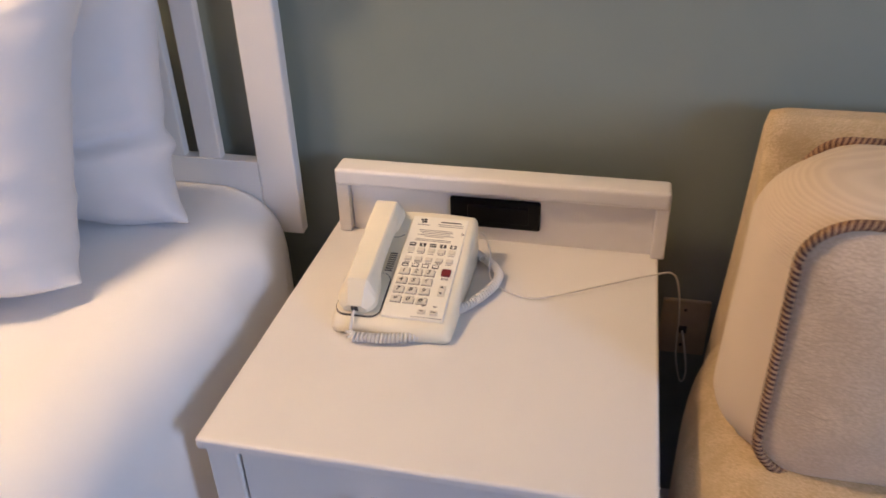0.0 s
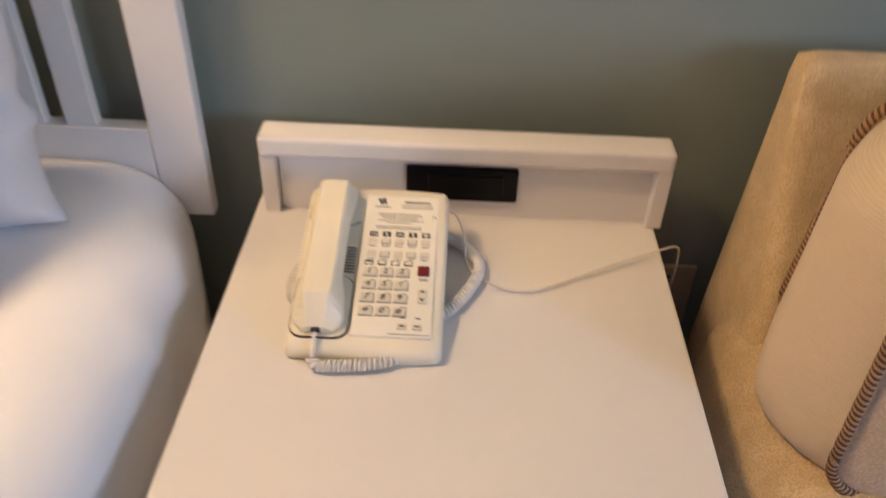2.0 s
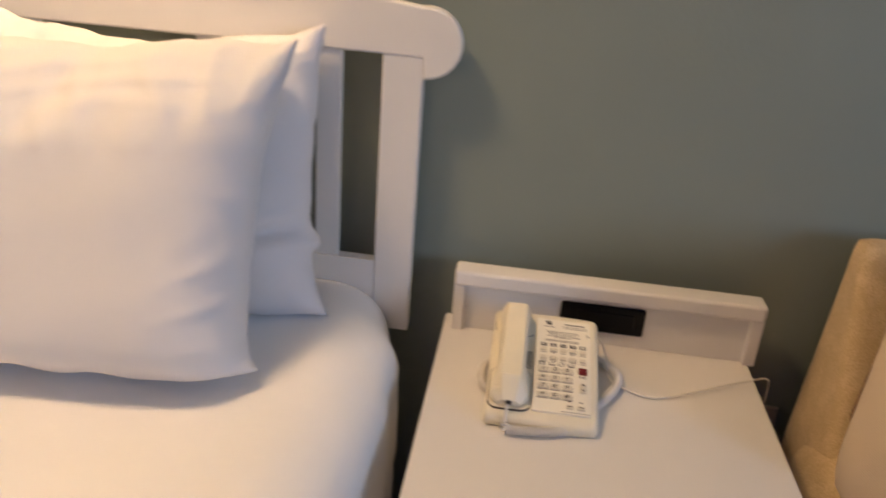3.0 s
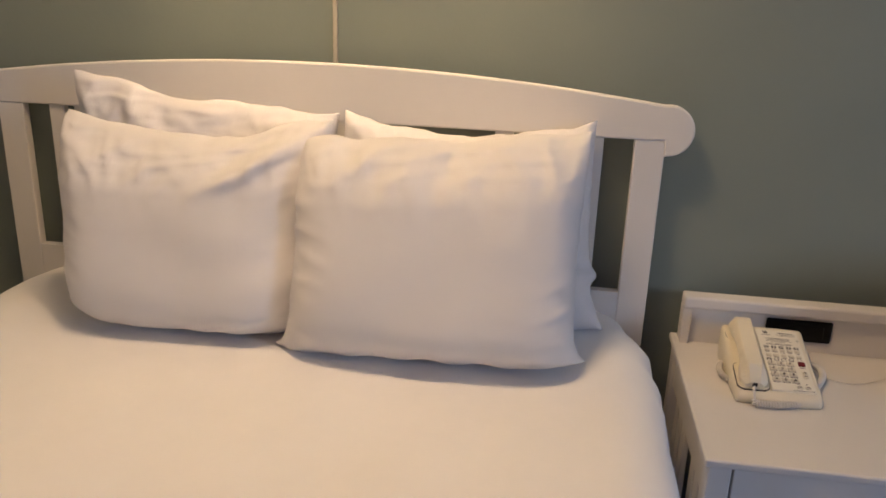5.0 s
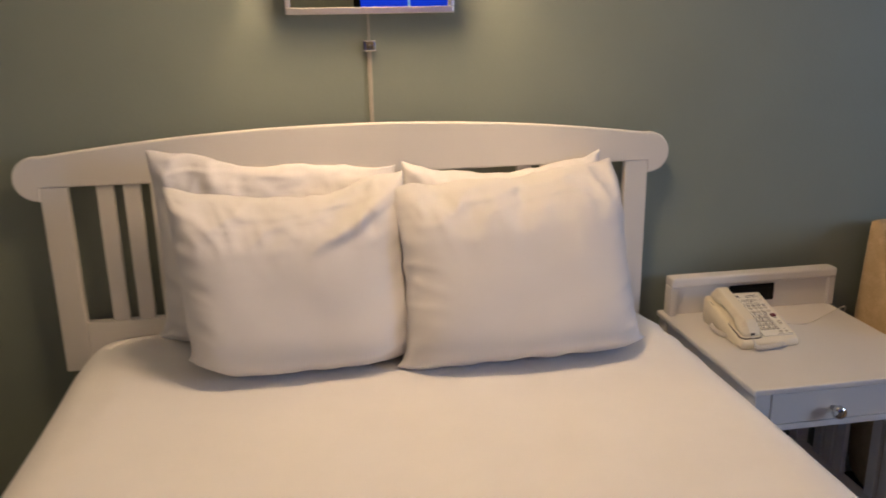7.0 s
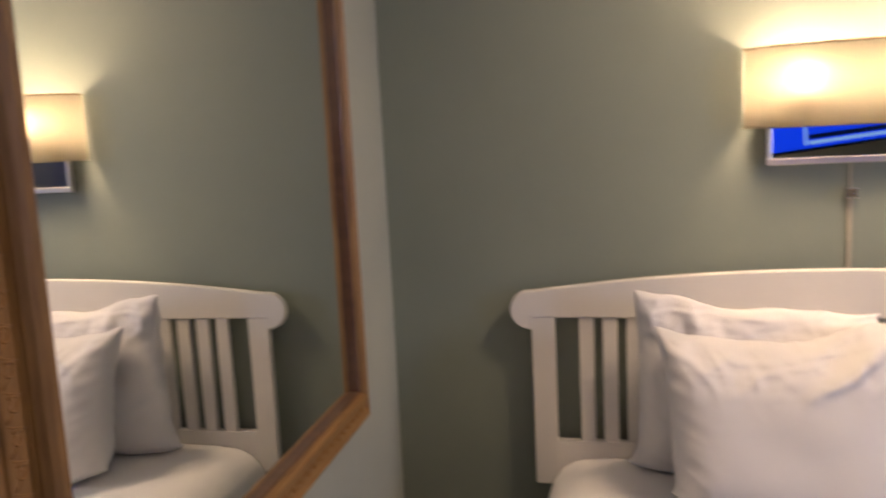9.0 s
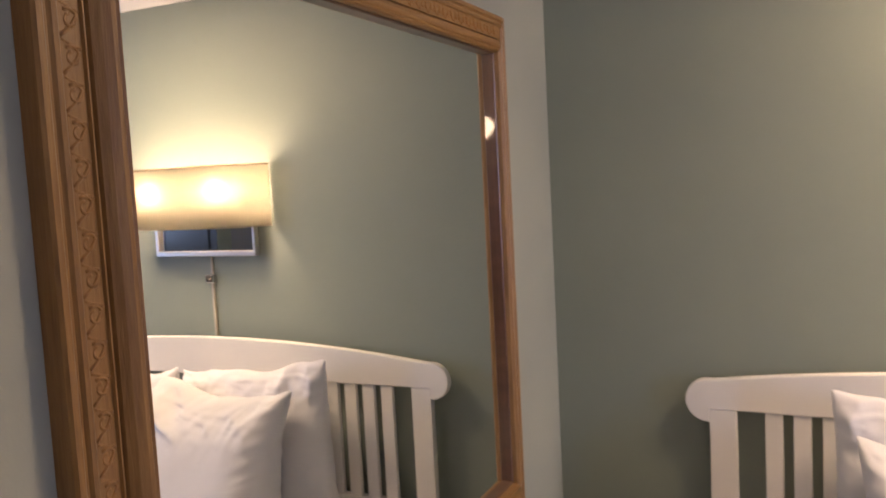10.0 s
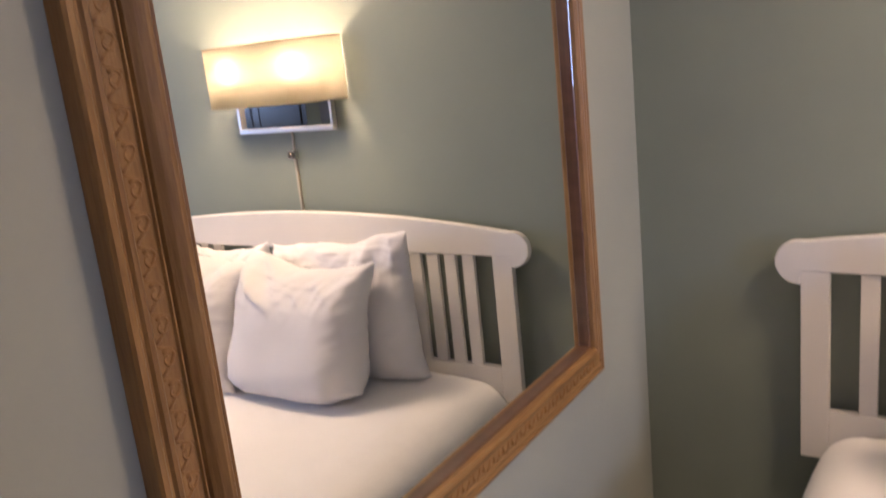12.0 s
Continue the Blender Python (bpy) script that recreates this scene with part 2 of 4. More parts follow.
def tube(points, radius, sides=8, closed=False, bm=None):
    """A round tube along points."""
    bm = bm or bmesh.new()
    pts = [Vector(p) for p in points]
    rings, up, count = [], Vector((0, 0, 1)), len(pts)
    for i, p in enumerate(pts):
        q0 = pts[(i - 1) % count] if closed or i else pts[0]
        q1 = pts[(i + 1) % count] if closed or i < count - 1 else pts[-1]
        d = (q1 - q0).normalized()
        if abs(d.dot(up)) > 0.98:
            up = Vector((1, 0, 0))
        s = d.cross(up).normalized()
        up = s.cross(d).normalized()
        rings.append([bm.verts.new(p + radius * (math.cos(2 * math.pi * k / sides) * s + math.sin(2 * math.pi * k / sides) * up)) for k in range(sides)])
    last = count if closed else count - 1
    for i in range(last):
        a, b = rings[i], rings[(i + 1) % count]
        for k in range(sides):
            bm.faces.new((a[k], a[(k + 1) % sides], b[(k + 1) % sides], b[k]))
    if not closed:
        bm.faces.new(rings[0][::-1])
        bm.faces.new(rings[-1])
    bmesh.ops.recalc_face_normals(bm, faces=bm.faces)
    return bm


def spline(points, steps=12, closed=False):
    """A smooth line through the points."""
    p, out, n = [Vector(q) for q in points], [], len(points)
    for i in range(n if closed else n - 1):
        if closed:
            a, b, c, d = p[i - 1], p[i], p[(i + 1) % n], p[(i + 2) % n]
        else:
            a, b, c, d = p[max(i - 1, 0)], p[i], p[i + 1], p[min(i + 2, n - 1)]
        for k in range(steps):
            t = k / steps
            out.append(0.5 * ((2 * b) + (c - a) * t + (2 * a - 5 * b + 4 * c - d) * t * t + (3 * b - a - 3 * c + d) * t ** 3))
    if not closed:
        out.append(p[-1])
    return out


def helix(points, radius, pitch, phase=0.0, per_turn=10):
    """A coil wound round a line of points."""
    pts = [Vector(q) for q in points]
    total = sum((b - a).length for a, b in zip(pts, pts[1:]))
    count = max(8, int(total / pitch * per_turn))
    out, seg, run, up = [], 0, 0.0, Vector((0, 0, 1))
    lengths = [(b - a).length for a, b in zip(pts, pts[1:])]
    for i in range(count + 1):
        s = total * i / count
        while seg < len(lengths) - 1 and s > run + lengths[seg]:
            run += lengths[seg]
            seg += 1
        d = (pts[seg + 1] - pts[seg]).normalized()
        p = pts[seg] + d * (s - run)
        side = d.cross(up)
        side = side.normalized() if side.length > 0.05 else Vector((1, 0, 0))
        n2 = side.cross(d).normalized()
        a = 2 * math.pi * s / pitch + phase
        out.append(p + radius * (math.cos(a) * side + math.sin(a) * n2))
    return out


def lathe(profile, m, sides=24):
    """A turned shape: profile of (radius, height), placed by m."""
    bm = bmesh.new()
    rings = [[bm.verts.new((r * math.cos(2 * math.pi * k / sides), r * math.sin(2 * math.pi * k / sides), h)) for k in range(sides)] for r, h in profile]
    for a, b in zip(rings, rings[1:]):
        for k in range(sides):
            bm.faces.new((a[k], a[(k + 1) % sides], b[(k + 1) % sides], b[k]))
    bm.faces.new(rings[0][::-1])
    bm.faces.new(rings[-1])
    bmesh.ops.recalc_face_normals(bm, faces=bm.faces)
    bmesh.ops.transform(bm, matrix=m, verts=bm.verts)
    return bm


def arc(cx, cy, r, a0, a1, n):
    return [(cx + r * math.cos(radians(a0 + (a1 - a0) * i / n)), cy + r * math.sin(radians(a0 + (a1 - a0) * i / n))) for i in range(n + 1)]


def lettering(name, text, size, m, mat, parent, label=""):
    """Printed characters in the built-in font, as a mesh."""
    cu = bpy.data.curves.new(name, "FONT")
    cu.body, cu.size, cu.align_x, cu.align_y, cu.extrude = text, size, "CENTER", "CENTER", 0.0001
    cu.shear, cu.offset = 0.22, 0.0002
    tmp = bpy.data.objects.new(name, cu)
    me = bpy.data.meshes.new_from_object(tmp)
    bpy.data.objects.remove(tmp)
    me.materials.append(mat)
    me.transform(m)
    ob = new(name, me)
    ob.parent = parent
    bpy.context.view_layer.update()
    ob.matrix_parent_inverse = parent.matrix_world.inverted()
    if label:
        tagged(ob, label)
    return ob


# ---- the room ----
T = 0.12
setting("wall_north", box(XL - T, XR + T, YB, YB + T, 0, ZC), SAGE, "sage green painted wall with orange-peel texture behind the bed", "wall")
PIVOT = Matrix.Translation((XL, YB, 0)) @ Matrix.Rotation(SKEW, 4, "Z") @ Matrix.Translation((-XL, -YB, 0))


def skewed(bm):
    bmesh.ops.transform(bm, matrix=PIVOT, verts=bm.verts)
    return bm


setting("wall_west", skewed(box(XL - T - 0.1, XL, YF - 0.1, YB - 0.001, 0, ZC)), SAGE_GREY, "wall carrying the framed mirror, coloured paler and greyer than the others", "wall")
setting("wall_south", box(XL - T, XR + T, YF - T, YF, 0, ZC), SAGE, "sage green painted wall opposite the bed", "wall")
WY0, WY1, WZ0, WZ1 = -2.15, -1.35, 1.1, 2.36
bm = box(XR, XR + T, YF, WY0, 0, ZC)
box(XR, XR + T, WY1, YB - 0.001, 0, ZC, bm=bm)
box(XR, XR + T, WY0, WY1, 0, WZ0, bm=bm)
box(XR, XR + T, WY0, WY1, WZ1, ZC, bm=bm)
setting("wall_east", bm, SAGE, "sage green painted wall with a window opening", "wall")
# Added out of view: keeps the window light off much of the west wall.
setting("partition_light_block", box(1.0, 1.12, YF, -1.22, 0, ZC), SAGE, "unseen sage green partition added to block window light from the mirror wall", "wall")
setting("floor", box(XL - T, XR + T, YF - T, YB + T, -0.1, 0), CARPET, "dark brown carpeted floor", "floor")
setting("ceiling", box(XL - T, XR + T, YF - T, YB + T, ZC, ZC + 0.1), CEILING, "plain white painted ceiling", "ceiling")
CROWN = [(0, 0), (0, -0.04), (0.008, -0.04), (0.013, -0.032), (0.027, -0.013), (0.032, -0.007), (0.032, 0)]
setting("crown_moulding", prism([(YB - u, ZC + v) for u, v in CROWN], "x", XL, XR), TRIM, "narrow white crown moulding under the ceiling", "moulding")
setting("crown_moulding_west", skewed(prism([(XL + u, ZC + v) for u, v in CROWN], "y", YF, YB - 0.038)), TRIM, "narrow white crown moulding under the ceiling", "moulding")
setting("baseboard", box(XL + 0.013, XR, YB - 0.013, YB, 0, 0.1, 0.003), TRIM, "white painted baseboard", "baseboard")
setting("baseboard_west", skewed(box(XL, XL + 0.013, YF, YB - 0.014, 0, 0.1, 0.003)), TRIM, "white painted baseboard", "baseboard")


# ---- bed ----
def headboard():
    hb = thing("headboard", (-0.78, 1.02, 0.645), "white painted wooden slatted headboard with arched top rail and rounded ends", "headboard")
    y0, y1, cx = 1.0, 1.024, -0.78
    top = [(cx + x, 1.256 - 0.052 * (x / 0.77) ** 2) for x in [0.77 - 1.54 * i / 28 for i in range(29)]]
    out = [(x, z) for x, z in top]
    out += arc(-1.563, 1.150, 0.055, 78, 270, 14)
    out += [(-1.56, 1.094), (-1.556, 1.128), (-0.004, 1.128), (0.0, 1.094)]
    out += arc(0.003, 1.150, 0.055, -90, 102, 14)
    part("top_rail", prism(out, "y", y0 - 0.002, y1, 0.004), WHITE, hb)
    part("lower_rail", box(-1.4945, -0.0655, y0, y1, 0.645, 0.775, 0.0008), WHITE, hb)
    part("wall_cleat", box(-1.40, -0.16, y1, YB, 0.66, 0.74), WHITE, hb, "mounting cleat")
    for x in (-1.56, -0.065):
        part("post", box(x, x + 0.065, y0, y1, 0.645, 1.1285, 0.003), WHITE, hb)
    for first, count, pitch in ((-1.43, 4, 0.0635), (-0.931, 5, 0.0655), (-0.3665, 4, 0.0655)):
        for i in range(count):
            part("slat", box(first + i * pitch, first + i * pitch + 0.04, y0 + 0.004, y1 - 0.004, 0.7745, 1.1285, 0.002), WHITE, hb)
    return hb


headboard()

bed = thing("bed", (-0.77, 0, 0), "low double bed base and mattress under a white cover", "bed")
part("base", box(-1.50, -0.05, -0.95, 0.98, 0.08, 0.30, 0.02), BASE_CLOTH, bed, "dark cloth covered bed base")
part("mattress", soft_box(-1.50, -0.03, -0.96, 0.975, 0.302, 0.70, 0.10, 0.06), LINEN, bed, "white mattress", True)
for x in (-1.45, -0.1):
    for y in (-0.9, 0.9):
        part("leg", lathe([(0.022, 0.0), (0.03, 0.0815)], Matrix.Translation((x, y, 0)), 16), SEAM, bed, "short dark bed leg")


def ridge(x, y, seed):
    """Sharp soft-cloth folds between -1 and 1."""
    return 1.0 - 2.0 * min(1.0, abs(noise.noise(Vector((x, y, seed)))) * 2.2)


def drape(p):
    """The cover sags a little, creases softly and falls over the edges."""
    q = p.copy()
    q.y = min(q.y, 0.994)
    head = max(0.0, (q.y - 0.78) / 0.214)
    q.z -= 0.016 * head ** 2 if q.z > 0.6 else 0.0
    q.x -= 0.045 * head ** 2 * max(0.0, (q.x + 0.3) / 0.3)
    q.z += 0.008 * noise.noise(Vector((q.x * 1.7, q.y * 1.5, 3.0))) + 0.0035 * noise.noise(Vector((q.x * 7, q.y * 3, 9.0)))
    rumple = min(1.0, max(0.0, (q.y - 0.45) / 0.25)) * min(1.0, max(0.0, (q.x + 0.22) / 0.14))
    q.z += 0.0045 * rumple * ridge(q.x * 5 + q.y * 2, q.y * 6 - q.x * 2, 4.0)
    q.x += 0.006 * rumple * ridge(q.y * 7, q.z * 5 + q.y * 3, 6.0)
    if q.x < -1.38 and q.z > 0.6:
        q.z -= 0.005
    if q.z < 0.66:
        side = 1 if q.x > -0.77 else -1
        fall = (0.66 - q.z)
        q.x += side * 0.012 * fall / 0.4 * math.sin(q.y * 9 + 2 * math.sin(q.y * 3)) - side * 0.02 * fall
    return q


tagged(link("bedspread", soft_box(-1.52, 0.015, -1.0, 1.11, 0.16, BED_TOP + 0.006, 0.12, 0.026, drape), SPREAD, True),
       "smooth white cotton bedspread tucked over the mattress", "bedspread")


def pillow(label, bl, br, tl, tr, thick, seed, lump=0.012, dip=0.05, round_low=0.0, pull=0.0, crease=0.0, ear=0.1, roll=0.0, notch=0.0):
    """A stuffed pillow hung between four corner places, with pinched edges, ears and creases."""
    bl, br, tl, tr = (Vector(q) for q in (bl, br, tl, tr))
    n, bm = 80, bmesh.new()
    normal = (br - bl).cross(tl - bl).normalized()
    sheets = []
    for side in (1, -1):
        grid = []
        for j in range(n + 1):
            row = []
            for i in range(n + 1):
                u, v = (math.sin(math.pi / 2 * (2 * q / n - 1)) * 0.55 + (2 * q / n - 1) * 0.45 for q in (i, j))
                low = max(0.0, -v)
                soft = 0.08 * (abs(u) * low) ** 8 if ear < 0.3 else 0.0
                uu = u * (1 - 0.045 * (1 - v * v) - round_low * low ** 4)
                vv = v * (1 - (dip if v > 0 else 0.01) * (1 - u * u)) + round_low * 1.2 * low * abs(u) ** 5
                vv += pull * math.exp(-((u - 0.9) / 0.35) ** 2) * max(0.0, v) ** 3 - pull * 0.8 * math.exp(-((u - 0.3) / 0.3) ** 2) * max(0.0, v) ** 3
                hem = abs(u) ** 10
                uu += math.copysign(hem * (0.016 * noise.noise(Vector((v * 3.2, seed, u))) + 0.009 * noise.noise(Vector((v * 9.0, seed + 3, u)))
                                    - 2.0 * crease * math.exp(-((v + 0.46) / 0.06) ** 2)) - soft, u)
                vv += max(0.0, v) ** 10 * (0.030 * noise.noise(Vector((u * 2.6, seed + 2, 0.0))) + 0.018 * noise.noise(Vector((u * 8.0, seed + 4, 0.0)))
                                           - notch * math.exp(-((u - 0.08) / 0.07) ** 2)) + soft
                a2, b2 = (uu + 1) / 2, (vv + 1) / 2
                p = (bl * (1 - a2) + br * a2) * (1 - b2) + (tl * (1 - a2) + tr * a2) * b2
                full = max(0.0, (1 - abs(u) ** 5) * (1 - abs(v) ** (5.0 if v < 0 else (6.0 if roll else 3.2)))) ** 0.5
                rim = max(abs(u), abs(v))
                bulge = thick / 2 * full * (1.0 - 0.25 * v)
                w = noise.noise(Vector((u * 1.8, v * 1.8, seed))) * lump * full
                high = max(0.0, v - 0.35) ** 1.1
                fold = -1.2 * notch * full * high * math.exp(-((u - 0.08 - 0.25 * (v - 0.9)) / 0.06) ** 2)
                fold += 0.006 * full * min(1.0, high * 3.0) * ridge(u * 5.5 + v * 1.2, v * 2.2 - u * 0.8, seed + 51)
                fold += 0.022 * full * high * ridge(u * 2.6 - v * 0.9, v * 1.6 + u * 0.5, seed + 5)
                fold += 0.010 * full * max(0.0, v - 0.5) ** 0.8 * ridge(u * 1.8 + v * 2.0, v * 7.0 - u * 1.6, seed + 23)
                fold += 0.005 * full * max(0.0, v - 0.1) * ridge(u * 4.5 + v * 0.8, v * 0.8, seed + 31)
                fold += 0.007 * full * max(0.0, abs(u) - 0.66) * 2.0 * ridge(u * 1.2, v * 4.5 - abs(u) * 2.0, seed + 8)
                fold += 0.02 * full * max(0.0, abs(u) - 0.7) * max(0.0, -v - 0.6) * 6.0 * ridge(u * 3.0, v * 4.0 + u, seed + 41)
                fold -= crease * full * math.exp(-((v + 0.52 - 0.10 * u + 0.04 * math.sin(5 * u)) / 0.05) ** 2) * min(1.0, max(0.0, u + 0.2))
                valley = abs(v - 0.52 - 0.62 * (u - 0.30)) if u > 0.1 else 9.0
                fold += pull * 0.42 * full * math.exp(-(valley / 0.10) ** 2) * min(1.0, (u - 0.1) * 3) if pull else 0.0
                fold -= pull * 0.5 * full * math.exp(-((valley - 0.22) / 0.12) ** 2) * min(1.0, (u - 0.1) * 3) * (1 if v > 0.52 + 0.62 * (u - 0.30) else 0) if pull and u > 0.1 else 0.0
                p = p + normal * side * (bulge + w + fold)
                p.y += roll * max(0.0, (v - 0.40) / 0.60) ** 1.6
                p.z += 0.012 * rim ** 6 * noise.noise(Vector((u * 3.5, v * 3.5, seed + 11)))
                tip = ear * max(0.0, abs(u) - 0.78) / 0.22 * max(0.0, -v - 0.72) / 0.28
                p += Vector((math.copysign(0.042, u), 0.012, 0.0)) * tip
                p.y += 0.010 * rim ** 8 * noise.noise(Vector((u * 4, v * 4, seed + 17)))
                p.z = max(p.z, BED_TOP + 0.003 + 0.006 * noise.noise(Vector((u * 3, side * 2, seed))))
                row.append(None if side < 0 and (i in (0, n) or j in (0, n)) else bm.verts.new(p))
            grid.append(row)
        sheets.append(grid)
    front, back = sheets
    for j in range(n + 1):
        for i in range(n + 1):
            back[j][i] = back[j][i] or front[j][i]
    for j in range(n):
        for i in range(n):
            bm.faces.new((front[j][i], front[j][i + 1], front[j + 1][i + 1], front[j + 1][i]))
            bm.faces.new((back[j][i], back[j + 1][i], back[j + 1][i + 1], back[j][i + 1]))
    bmesh.ops.recalc_face_normals(bm, faces=bm.faces)
    ob = link("pillow", bm, LINEN, True)
    return tagged(ob, label, "pillow", "pillows on the bed")


pillow("plump white pillow leaning against the headboard slats", (-1.285, 0.895, 0.745), (-0.70, 0.89, 0.745), (-1.280, 0.885, 1.228), (-0.70, 0.93, 1.165), 0.14, 1.0, 0.008, 0.08, 0.015)
pillow("plump white pillow leaning against the headboard slats", (-0.70, 0.82, 0.745), (-0.125, 0.83, 0.748), (-0.685, 0.925, 1.172), (-0.150, 0.975, 1.17), 0.14, 7.0, 0.011, 0.20, 0.0, 0.0, 0.024, 0.5)
pillow("white pillow with creased top edge, standing in front of another", (-1.198, 0.676, 0.746), (-0.69, 0.676, 0.744), (-1.232, 0.728, 1.158), (-0.69, 0.80, 1.15), 0.22, 13.0, 0.010, 0.15, 0.09, 0.055, roll=0.05)
pillow("square white pillow with folded lower corner, standing in front of another", (-0.722, 0.612, 0.744), (-0.166, 0.626, 0.750), (-0.728, 0.715, 1.138), (-0.160, 0.80, 1.165), 0.19, 21.0, 0.010, 0.06, 0.0, ear=0.0, roll=0.07, notch=0.02)


# ---- nightstand with telephone ----
def nightstand():
    ns = thing("nightstand", (0.33, 0.72, 0), "white painted wooden nightstand with one drawer and slatted sides", "nightstand")
    part("tabletop", box(0.065, 0.584, 0.491, 1.03, TABLE - 0.016, TABLE, 0.004, 3), WHITE, ns)
    riser = part("back_panel", box(0.10, 0.573, 0.984, 1.010, TABLE, 0.765, 0.001), WHITE, ns)
    part("back_rail", box(0.079, 0.592, 0.968, 1.014, 0.762, 0.790, 0.006, 3), WHITE, ns)
    for x in (0.079, 0.572):
        part("back_stile", box(x, x + 0.02, 0.972, 1.012, TABLE, 0.7625, 0.002), WHITE, ns)
    part("socket_panel", box(0.262, 0.403, 0.978, 0.985, 0.702, 0.753, 0.004, 3), BLACK, riser, "glossy black socket panel")
    part("socket_face", box(0.290, 0.385, 0.976, 0.979, 0.713, 0.742, 0.0015), BLACK, riser, "black socket insert")
    for x in (0.073, 0.536):
        for y in (0.497, 0.985):
            part("leg", box(x, x + 0.04, y, y + 0.04, 0, TABLE - 0.0155, 0.003), WHITE, ns)
    part("apron_left", box(0.080, 0.100, 0.5365, 0.9855, 0.565, TABLE - 0.0155), WHITE, ns)
    part("apron_right", box(0.552, 0.572, 0.5365, 0.9855, 0.565, TABLE - 0.0155), WHITE, ns)
    part("apron_back", box(0.1145, 0.5455, 1.0, 1.02, 0.565, TABLE - 0.0155), WHITE, ns)
    part("rail", box(0.1125, 0.5365, 0.4985, 0.52, 0.562, 0.578, 0.002), WHITE, ns)
    drawer = part("drawer", box(0.1165, 0.5330, 0.498, 0.70, 0.5805, 0.6585, 0.002), WHITE, ns)
    part("knob", lathe([(0.007, 0), (0.007, 0.012), (0.010, 0.016), (0.0155, 0.021), (0.0165, 0.028), (0.0145, 0.034), (0.005, 0.036)],
                       Matrix.Translation((0.275, 0.4982, 0.611)) @ Matrix.Rotation(radians(90), 4, "X")), CHROME, drawer, "round chrome knob", True)
    part("shelf", box(0.085, 0.567, 0.505, 1.015, 0.20, 0.22, 0.003), WHITE, ns)
    for x in (0.084, 0.554):
        for y in (0.56, 0.61, 0.66, 0.795, 0.845, 0.895):
            part("side_slat", box(x, x + 0.014, y, y + 0.035, 0.2195, 0.5655, 0.002), WHITE, ns)
    return ns


nightstand()


